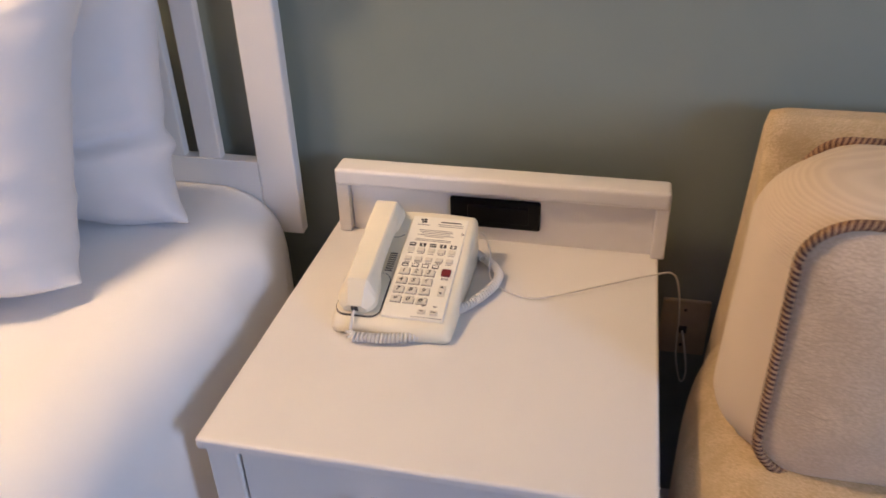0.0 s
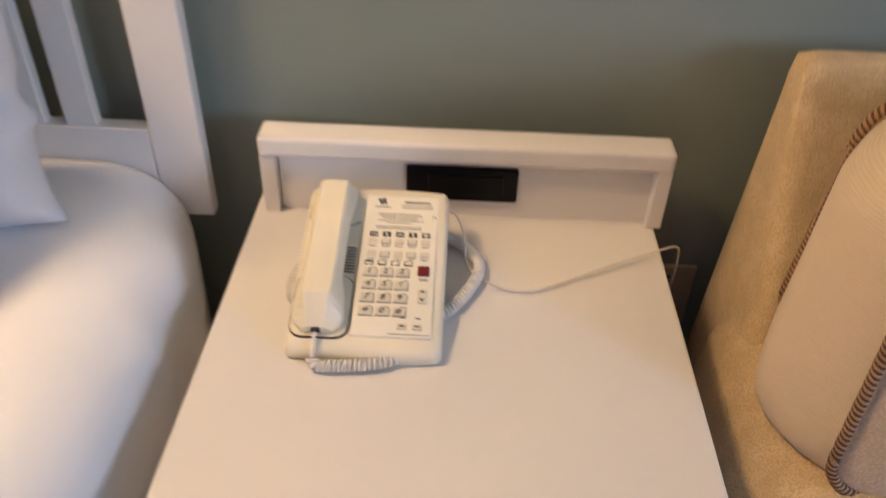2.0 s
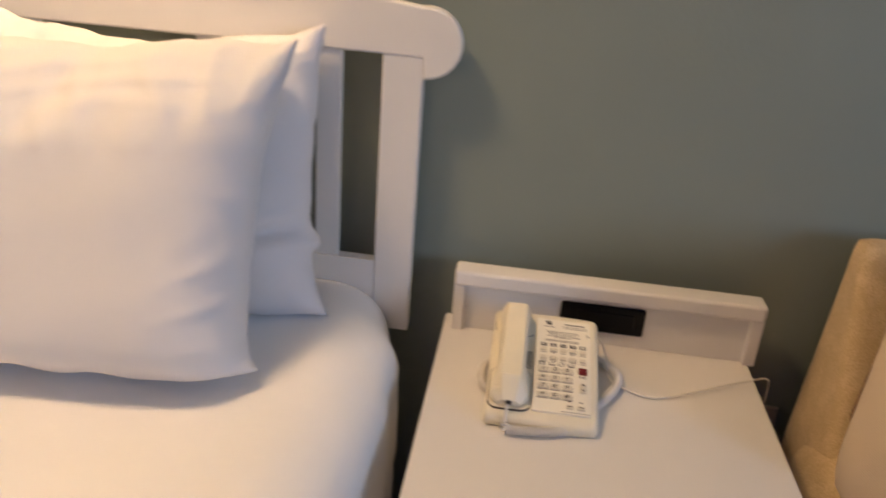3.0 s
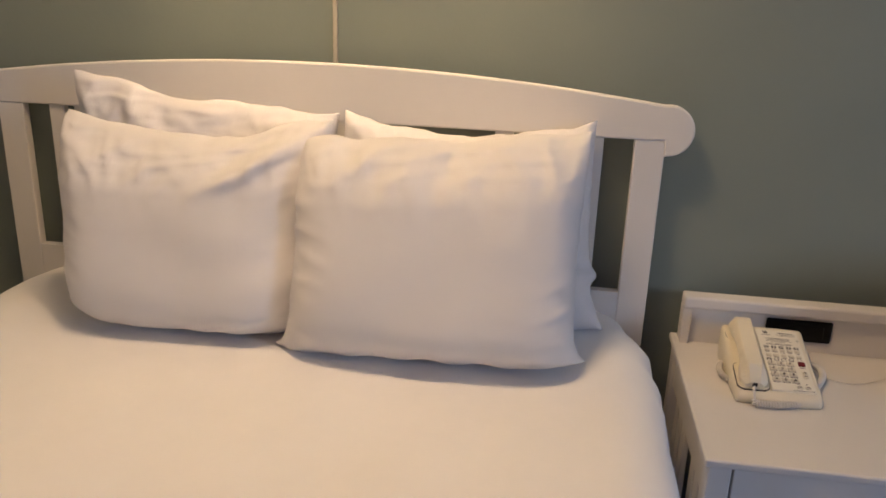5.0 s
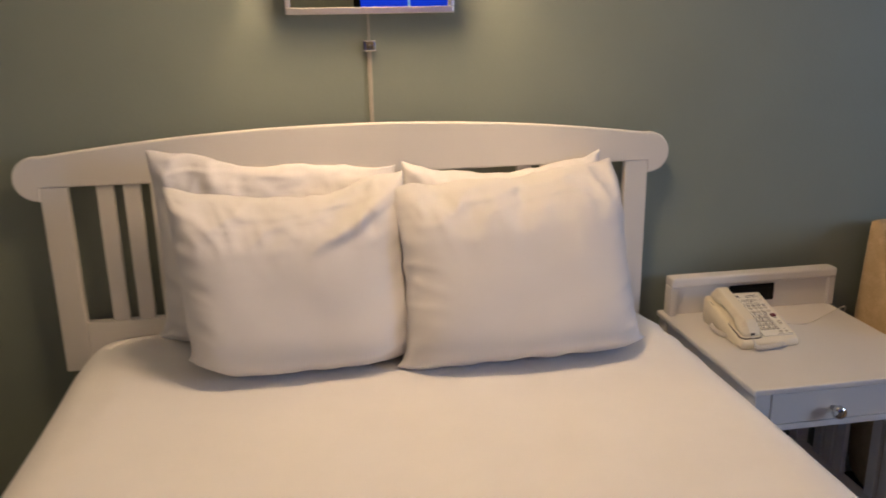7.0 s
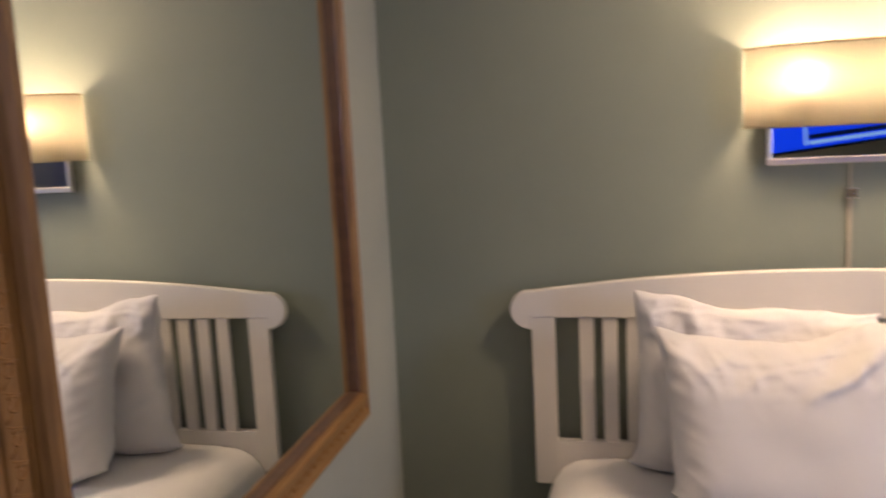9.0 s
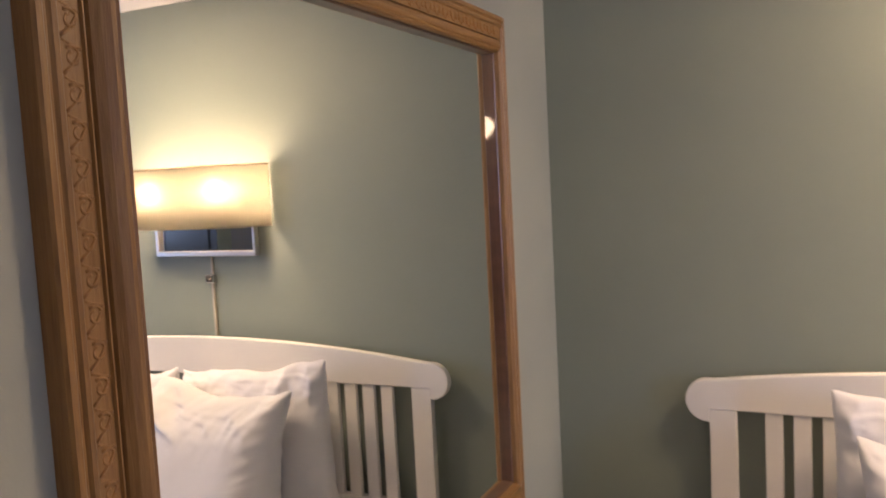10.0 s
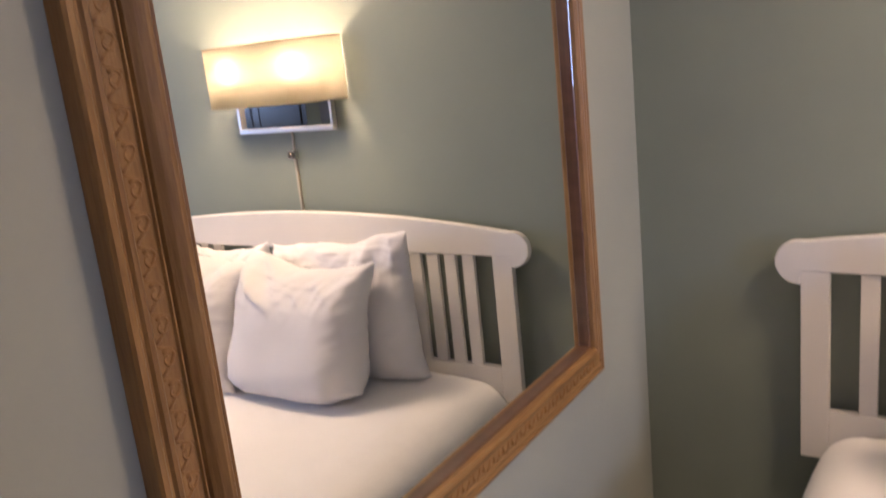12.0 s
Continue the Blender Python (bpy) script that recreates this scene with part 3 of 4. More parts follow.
def telephone():
    """Local axes: u across, v from the front edge to the back, w up from the sloping face."""
    px, py, wide, deep = 0.154, 0.711, 0.164, 0.218
    ph = thing("telephone", (px + wide / 2, py + deep / 2, TABLE), "ivory corded hotel desk telephone with handset resting in its cradle", "telephone")
    h0, h1 = 0.024, 0.076
    slope = math.atan2(h1 - h0, deep)
    M = Matrix.Translation((px, py, TABLE + h0)) @ Matrix.Rotation(slope, 4, "X")
    side = [(0.004, 0.0), (deep - 0.012, 0.0), (deep - 0.001, 0.012), (deep - 0.001, h1 - 0.010), (deep - 0.004, h1 - 0.003), (deep - 0.011, h1), (deep * 0.5, (h0 + h1) / 2), (0.012, h0 + 0.001),
            (0.004, h0 - 0.003), (0.0, h0 - 0.009), (0.0, 0.006)]
    bm, rings = bmesh.new(), []
    for i in range(25):
        u = 0.5 - 0.5 * math.cos(math.pi * i / 24)
        edge = min(u, 1 - u) * wide
        tuck = 0.006 * (1 - min(1.0, edge / 0.006)) ** 2
        bow = 1 - ((u - 0.62) / 0.40) ** 2 if u > 0.30 else 0.36 - 0.1 * (0.30 - u) / 0.30
        ring = []
        for v, w in side:
            v2 = v + (0.005 * bow - 0.003 if v > deep * 0.7 else (-0.005 * max(0.0, bow) if v < 0.05 else 0.0))
            v2 += tuck if v < deep * 0.4 else (-tuck if v > deep * 0.6 else 0.0)
            ring.append(bm.verts.new((px + u * wide, py + v2, TABLE + max(0.0, w - (tuck if w > 0.012 else -tuck * 0.3)))))
        rings.append(ring)
    for a, b in zip(rings, rings[1:]):
        for k in range(len(side)):
            bm.faces.new((a[k], a[(k + 1) % len(side)], b[(k + 1) % len(side)], b[k]))
    bm.faces.new(rings[0][::-1])
    bm.faces.new(rings[-1])
    bmesh.ops.recalc_face_normals(bm, faces=bm.faces)
    body = part("body", bm, PHONE, ph, "", True)

    def slab(u0, u1, v0, v1, w0, w1, r=0.0, seg=2):
        return box(u0, u1, v0, v1, w0, w1, r, seg, m=M)

    part("faceplate", slab(0.068, 0.152, 0.012, 0.207, -0.004, 0.0032, 0.001), PHONE_FACE, body, "pale printed faceplate")
    def pad(u0, u1, v0, v1, r, w0, w1):
        """A low pad with rounded corners in plan."""
        out = arc(u1 - r, v1 - r, r, 0, 90, 6) + arc(u0 + r, v1 - r, r, 90, 180, 6) + arc(u0 + r, v0 + r, r, 180, 270, 6) + arc(u1 - r, v0 + r, r, 270, 360, 6)
        bm = prism(out, "z", w0, w1)
        bmesh.ops.transform(bm, matrix=M, verts=bm.verts)
        return bm

    for v0, v1 in ((0.0085, 0.088), (0.160, 0.2075)):
        part("cradle_seam", pad(0.0035, 0.0658, v0, v1, 0.014, -0.003, 0.0014), SEAM, body, "dark seam round the handset cradle")
        part("cradle", pad(0.0045, 0.0648, v0 + 0.001, v1 - 0.001, 0.0135, -0.003, 0.0022), PHONE, body)
    for i in range(9):
        part("speaker_slot", slab(0.053, 0.0635, 0.092 + i * 0.0042, 0.0936 + i * 0.0042, 0.0024, 0.0030), SEAM, body, "speaker slot")
    # handset: an arched bar with an ear cup and a mouth cup
    bm, rings = bmesh.new(), []
    for i in range(31):
        s = i / 30
        v = 0.012 + 0.202 * s
        flare = max(0.0, 1 - s / 0.30) ** 0.7 * 0.0085 if s < 0.30 else max(0.0, (s - 0.8) / 0.2) * 0.004
        half = (0.0205 + flare) * (1 - 0.42 * max(0.0, 1 - min(s, 1 - s) / 0.08) ** 2)
        lift = min(1.0, s / 0.13, (1 - s) / 0.09)
        top = 0.015 + 0.025 * lift ** 0.9
        low = 0.004 + 0.013 * max(0.0, 1 - (abs(2 * s - 1) / 0.55) ** 4)
        th = 0.0150 * (0.72 + 0.28 * min(1.0, s / 0.2, (1 - s) / 0.1))
        belt = low + (top - low) * 0.45
        outline = [(half - 0.002, low), (half, low + 0.002), (half, belt - 0.002), (half - 0.0012, belt + 0.0015), (th + 0.0012, top - 0.0022), (th - 0.0012, top)]
        outline += [(-a, b) for a, b in outline[::-1]]
        rings.append([bm.verts.new(M @ Vector((0.034 + a, v, b))) for a, b in outline])
    for a, b in zip(rings, rings[1:]):
        for k in range(12):
            bm.faces.new((a[k], a[(k + 1) % 12], b[(k + 1) % 12], b[k]))
    bm.faces.new(rings[0][::-1])
    bm.faces.new(rings[-1])
    bmesh.ops.recalc_face_normals(bm, faces=bm.faces)
    hs = part("handset", bm, PHONE, ph, "ivory handset")
    part("cord_socket", box(0.0295, 0.0385, 0.0095, 0.0125, 0.008, 0.015, m=M), INK, hs, "dark cord socket")
    # printed panel: marks, speed-dial buttons, keypad
    w = 0.0034
    for du, dv, r in ((-0.0035, 0.0035, 0.0022), (0.0015, 0.004, 0.0026), (-0.001, -0.001, 0.0024), (0.003, -0.0005, 0.002)):
        part("emblem", lathe([(r, 0), (r, 0.0003)], M @ Matrix.Translation((0.0865 + du, 0.196 + dv, w)), 10), INK, body, "small dark emblem")
    part("emblem_bar", slab(0.078, 0.096, 0.1885, 0.1898, w, w + 0.0002), INK_SOFT, body)
    for u0, u1, v in ((0.112, 0.142, 0.196), (0.108, 0.146, 0.1915), (0.110, 0.146, 0.1878), (0.083, 0.132, 0.178), (0.085, 0.134, 0.1748), (0.088, 0.130, 0.1715), (0.083, 0.136, 0.168),
                      (0.094, 0.122, 0.1648), (0.082, 0.134, 0.159), (0.082, 0.134, 0.156)):
        part("print_line", slab(u0, u1, v, v + (0.0022 if v == 0.196 else 0.0010), w, w + 0.0002), INK if v == 0.196 else INK_SOFT, body, "line of fine print")
    part("print_line", slab(0.1465, 0.1470, 0.170, 0.180, w, w + 0.0002), INK_SOFT, body)
    part("print_mark", slab(0.1480, 0.1500, 0.174, 0.1762, w, w + 0.0002), INK, body)
    columns = (0.0805, 0.0953, 0.1102, 0.125, 0.1398)
    for i, u in enumerate(columns):
        part("pictogram", slab(u - 0.0047, u + 0.0047, 0.1445, 0.1515, w, w + 0.0002), INK, body, "dark pictogram square")
        if i in (1, 3, 4):
            part("pictogram_mark", slab(u - 0.001, u + 0.001, 0.1455, 0.1505, w + 0.0002, w + 0.0004), PHONE_FACE, body)
        if i in (0, 2, 4):
            part("pictogram_mark", slab(u - 0.0035, u + 0.0035, 0.1475, 0.1487, w + 0.0002, w + 0.0004), PHONE_FACE, body)
        for v in (0.1335, 0.1155):
            part("speed_button", slab(u - 0.0046, u + 0.0046, v, v + 0.0068, 0.002, 0.0062, 0.001), KEYCAP, body)
            part("button_shadow_line", slab(u - 0.0053, u + 0.0053, v - 0.0008, v + 0.0074, 0.002, w + 0.0001), INK_SOFT if i % 2 else KEYCAP, body)
            part("print_line", slab(u - 0.0042, u + 0.0042, v - 0.0036, v - 0.0026, w, w + 0.0002), INK_SOFT, body)
    for i, u in enumerate((0.079, 0.0935, 0.108, 0.1225)):
        part("pictogram", slab(u - 0.0047, u + 0.0047, 0.1035, 0.1103, w, w + 0.0002), INK, body, "dark pictogram square")
        part("pictogram_mark", slab(u - 0.0034, u + 0.0034, 0.1045 + 0.001 * (i % 2), 0.1093 - 0.002 * (i == 0), w + 0.0002, w + 0.0004), PHONE_FACE, body)
    part("red_button", slab(0.1335, 0.1463, 0.0905, 0.1025, 0.002, 0.0068, 0.0012), RED, body, "dark red message button")
    part("print_line", slab(0.135, 0.145, 0.0865, 0.0876, w, w + 0.0002), INK_SOFT, body)
    part("print_line", slab(0.135, 0.145, 0.0843, 0.0853, w, w + 0.0002), INK_SOFT, body)
    for r, row in enumerate(("123", "456", "789", "*0#")):
        v = 0.0935 - r * 0.0172
        for u, char in zip((0.0815, 0.0993, 0.1171), row):
            part("key_outline", slab(u - 0.0072, u + 0.0078, v - 0.0058, v + 0.0050, 0.002, w + 0.0002), INK_SOFT, body)
            key = part("key", slab(u - 0.0070, u + 0.0070, v - 0.0048, v + 0.0050, 0.002, 0.0064, 0.0012), KEYCAP, body)
            lettering("digit", char, 0.0098 if char != "*" else 0.013, M @ Matrix.Translation((u - 0.0012, v - (0.0 if char != "*" else 0.002), 0.0066)), INK, key, "black character " + char)
            part("print_line", slab(u + 0.001, u + 0.0066, v + 0.0062, v + 0.0072, w, w + 0.0002), INK_SOFT, body)
    part("volume_key", slab(0.1355, 0.1455, 0.0535, 0.0725, 0.002, 0.0064, 0.002), KEYCAP, body)
    for v, s in ((0.0682, 1), (0.0575, -1)):
        tri = bmesh.new()
        tri.faces.new([tri.verts.new(M @ Vector((0.1405 + a, v + s * b, 0.0067))) for a, b in ((-0.0028, -0.0015), (0.0028, -0.0015), (0, 0.0022))])
        part("arrow", tri, INK, body, "black arrow mark")
    for u in (0.1215, 0.1375):
        part("line_button", slab(u - 0.0052, u + 0.0052, 0.0205, 0.0272, 0.002, 0.0060, 0.001), KEYCAP, body)
        part("print_line", slab(u - 0.0030, u + 0.0030, 0.0230, 0.0245, 0.0061, 0.0063), INK, body)
        part("print_line", slab(u - 0.0026, u + 0.0026, 0.0345, 0.0360, w, w + 0.0002), INK, body)
    part("print_line", slab(0.108, 0.150, 0.0145, 0.0153, w, w + 0.0002), INK_SOFT, body)
    return ph


phone = telephone()

coil = spline([(0.1875, 0.722, 0.714), (0.186, 0.708, 0.702), (0.188, 0.697, 0.6875), (0.205, 0.696, 0.6870), (0.235, 0.699, 0.6868), (0.262, 0.706, 0.6868), (0.285, 0.72, 0.687)])
part("cord_end", tube(coil[:20], 0.0022, 8), CORD, phone, "", True)
part("coiled_cord", tube(helix(coil[20:], 0.0052, 0.0052), 0.0021, 6), CORD, phone, "coiled white handset cord", True)
loop = spline([(0.300, 0.765, 0.687), (0.325, 0.79, 0.6868), (0.350, 0.835, 0.6868), (0.357, 0.872, 0.6868), (0.343, 0.898, 0.6868), (0.322, 0.915, 0.690), (0.300, 0.925, 0.70)])
part("coiled_cord", tube(helix(loop, 0.0052, 0.0052), 0.0021, 6), CORD, phone, "coiled white handset cord", True)

slack = spline([(0.160, 0.868, 0.688), (0.148, 0.855, 0.6868), (0.143, 0.828, 0.6868), (0.147, 0.800, 0.6868), (0.158, 0.785, 0.688)])
part("coiled_cord", tube(helix(slack, 0.0050, 0.0056), 0.0020, 6), CORD, phone, "coiled white handset cord", True)

line = spline([(0.300, 0.925, 0.71), (0.322, 0.928, 0.722), (0.338, 0.905, 0.704), (0.343, 0.876, 0.6835), (0.366, 0.846, 0.682), (0.408, 0.832, 0.6818), (0.45, 0.848, 0.682), (0.52, 0.886, 0.684), (0.575, 0.911, 0.688),
               (0.604, 0.93, 0.681), (0.618, 0.955, 0.64), (0.628, 0.985, 0.57), (0.634, 1.0, 0.48), (0.648, 1.005, 0.42), (0.655, 1.005, 0.44), (0.648, 1.03, 0.48), (0.644, 1.05, 0.492)], 8)
part("line_cord", tube(line, 0.0015, 6), CORD, phone, "thin white line cord running to the wall", True)

plate = thing("wall_socket", (0.645, 1.04, 0.5), "almond plastic wall plate with a telephone jack", "wall socket")
part("plate", box(0.607, 0.685, 1.053, YB, 0.44, 0.552, 0.003), OUTLET, plate)
part("jack", box(0.637, 0.651, 1.0515, 1.054, 0.486, 0.500), SEAM, plate, "dark jack opening")
for z in (0.46, 0.533):
    part("screw", lathe([(0.003, 0), (0.0025, 0.0015)], Matrix.Translation((0.645, 1.0535, z)) @ Matrix.Rotation(radians(90), 4, "X"), 10), SEAM, plate, "small dark screw")


# ---- sofa and cushion ----
def settee():
    so = thing("settee", (1.5, 0.5, 0), "cream woven fabric settee with padded seat and slab back", "settee")

    def lean(p):
        """A raked wedge: thick at the seat, thin at the top."""
        q = p.copy()
        q.y += (q.z - 0.64) * 0.47 * (1.0 - q.y) / 0.172
        q.x += (q.z - 0.64) * 0.06 if q.x < 1.5 else 0.0
        return q

    part("backrest", soft_box(0.684, 2.40, 0.828, 1.0, 0.45, 0.921, 0.014, 0.025, lean), UPHOLSTERY, so, "", True)

    def flare(p):
        q = p.copy()
        if q.x < 1.0:
            q.x -= min(0.02, 0.09 * max(0.0, 0.82 - q.y))
            q.x += 0.055 * max(0.0, (q.y - 0.78) / 0.2) ** 1.5
        q.z -= 0.10 * max(0.0, q.y - 0.82) if q.z > 0.5 else 0.0
        return q

    part("seat", soft_box(0.634, 2.42, 0.10, 1.0, 0.10, 0.640, 0.11, 0.03, flare), UPHOLSTERY, so, "", True)
    for x in (0.72, 2.38):
        for y in (0.18, 0.94):
            part("foot", lathe([(0.02, 0), (0.03, 0.102)], Matrix.Translation((x, y, 0)), 14), SEAM, so, "dark settee foot")
    return so


settee()


def cushion():
    """A boxed throw cushion, its front and back edges bound with twisted rope. Local: x across, z up, y through."""
    M = Matrix.Translation((0.862, 0.728, 0.800)) @ Matrix.Rotation(radians(-2), 4, "X")
    half, deep = 0.203, 0.112
    cu = thing("throw_cushion", (0.862, 0.728, 0.64), "boxed beige cushion, ribbed sides, brown rope edging, on settee", "cushion")

    def rest(p):
        p.z = max(p.z, 0.6405)
        return p

    def outline(k, r, inset):
        h = half - inset
        pts = []
        for cx, cz, a0 in ((h - r, h - r, 0), (-h + r, h - r, 90), (-h + r, -h + r, 180), (h - r, -h + r, 270)):
            pts += arc(cx, cz, r, a0, a0 + 90, k)
        return pts

    bm = bmesh.new()
    rings = []
    for s in range(-8, 9):
        t = s / 8
        inset = 0.032 * abs(t) ** 2.2 if t < 0 else 0.05 * t ** 1.25
        rings.append([bm.verts.new(rest(M @ Vector((x * (1 + 0.04 * (1 - t * t)) * (1 - 0.12 * min(1.0, max(0.0, (z + 0.08) / 0.2)) * max(0.0, t + 0.5) / 1.5), t * deep, z * (0.80 + 0.07 * max(0.0, -t) + 0.13 * max(0.0, t) if z > 0 else 1.0) + 0.004 * noise.noise(Vector((x * 9, t * 2, z * 9))))))) for x, z in outline(10, 0.075, inset)])
    for a, b in zip(rings, rings[1:]):
        for k in range(len(a)):
            bm.faces.new((a[k], a[(k + 1) % len(a)], b[(k + 1) % len(a)], b[k]))
    bmesh.ops.recalc_face_normals(bm, faces=bm.faces)
    part("gusset", bm, KNIT, cu, "cream ribbed knit side band", True)
    for side in (-1, 1):
        bm = bmesh.new()
        base = outline(10, 0.062, 0.032 if side < 0 else 0.05)
        rings = []
        for s in range(1, 13):
            f = s / 12
            rings.append([bm.verts.new(M @ Vector((x * f * (0.87 if side > 0 and z > 0.1 else 1.0), side * (deep + (0.045 if side < 0 else 0.012) * (1 - f ** 2.5)) + 0.006 * noise.noise(Vector((x * f * 8, z * f * 8, side))), z * f * ((0.93 if side > 0 else 0.87) if z > 0 else 1.0)))) for x, z in base])
        for a, b in zip(rings, rings[1:]):
            for k in range(len(a)):
                bm.faces.new((a[k], a[(k + 1) % len(a)], b[(k + 1) % len(a)], b[k]))
        bm.faces.new(rings[0])
        bmesh.ops.recalc_face_normals(bm, faces=bm.faces)
        part("front_panel" if side < 0 else "back_panel", bm, CHENILLE, cu, "beige chenille panel", True)
        k = 0.88 if side > 0 else 1.0
        line = [M @ Vector((x * (1 - (1 - k) * min(1.0, max(0.0, (z + 0.08) / 0.2))), side * (deep + 0.002), z * ((0.93 if side > 0 else 0.87) if z > 0 else 1.0))) for x, z in outline(10, 0.055, 0.030 if side < 0 else 0.048)]
        line.append(line[0])
        for j, mat in enumerate((ROPE_DARK, ROPE_LIGHT, ROPE_DARK, ROPE_LIGHT)):
            part("rope_strand", tube(helix(line, 0.0032, 0.013, j * 1.5708, 9), 0.0026, 6), mat, cu, "strand of brown twisted rope edging", True)
    return cu


cushion()


# ---- wall lamp over the bed ----
def wall_lamp():
    wl = thing("wall_lamp", (-0.73, 1.04, 1.66), "chrome wall lamp with wide rectangular cream fabric shade, switched on", "wall lamp")
    x0, x1, z0, z1 = -1.0, -0.410, 1.617, 1.818

    def bow(out):
        """The shade's curve seen from above: bulging from the wall between its two ends."""
        pts = []
        for i in range(33):
            u = math.sin(math.pi / 2 * (i / 16 - 1))
            pts.append(((x0 + x1) / 2 + u * ((x1 - x0) / 2 + out), 0.946 - out + 0.109 * abs(u) ** 6))
        return pts

    part("shade", prism(bow(0.0) + bow(-0.002)[::-1], "z", z0, z1), SHADE, wl, "bowed cream fabric shade, lit from inside", True)
    for z, cloth in ((z0, SHADE), (z1 - 0.004, SHADE_TRIM)):
        part("shade_edge", prism(bow(0.0012) + bow(0.0002)[::-1], "z", z, z + 0.004), cloth, wl, "edge binding", True)
    for x in (-0.865, -0.595):
        part("shade_rod", tube([(x, 0.950, 1.636), (x, 0.985, 1.636)], 0.0022, 6), CHROME, wl, "thin chrome rod holding the shade", True)
    bx0, bx1, bz0, bz1 = -0.945, -0.527, 1.522, 1.655
    part("back_plate", box(bx0, bx1, 1.050, YB, bz0, bz1, 0.002), CHROME, wl, "chrome back plate")
    part("mirror_face", box(bx0 + 0.012, bx1 - 0.012, 1.0465, 1.0495, bz0 + 0.012, bz1 - 0.012), MIRROR, wl, "mirror-polished face")
    part("lower_bar", box(bx0, bx1, 1.030, 1.0495, bz0, bz0 + 0.0165, 0.003), SATIN, wl, "chrome frame bar")
    for x in (bx0, bx1 - 0.0105):
        part("side_bar", box(x, x + 0.0115, 1.032, 1.0495, bz0 + 0.017, bz1, 0.002), SATIN, wl, "chrome frame bar")
    for x in (-0.865, -0.595):
        part("lamp_holder", lathe([(0.010, 0), (0.010, 0.062), (0.0125, 0.070)], Matrix.Translation((x, 0.985, 1.631))), CHROME, wl, "chrome lamp holder", True)
        part("holder_arm", tube([(x, 1.049, 1.636), (x, 0.985, 1.636)], 0.005), CHROME, wl, "chrome arm", True)
        part("bulb", lathe([(0.012, 0), (0.024, 0.020), (0.030, 0.042), (0.027, 0.062), (0.014, 0.078), (0.002, 0.082)], Matrix.Translation((x, 0.985, 1.700))), BULB, wl, "glowing warm bulb", True)
    return wl


wall_lamp()

cover = thing("lamp_cord", (-0.742, 1.04, 1.4), "beige lamp cord with small chrome switch on the wall", "cord")
part("upper_cord", box(-0.7445, -0.7395, 1.053, YB, 1.458, 1.523), CABLE_COVER, cover)
part("lower_cord", box(-0.747, -0.737, 1.051, YB, 0.95, 1.432, 0.002), CABLE_COVER, cover)
sw = part("switch", box(-0.758, -0.726, 1.037, YB, 1.431, 1.459, 0.003), CHROME, cover, "square chrome rocker switch")
part("switch_face", box(-0.752, -0.732, 1.0345, 1.0375, 1.437, 1.455, 0.001), SEAM, sw, "dark switch face")
part("switch_dot", lathe([(0.004, 0), (0.003, 0.0015)], Matrix.Translation((-0.742, 1.0345, 1.446)) @ Matrix.Rotation(radians(90), 4, "X"), 12), CHROME, sw, "chrome dot")


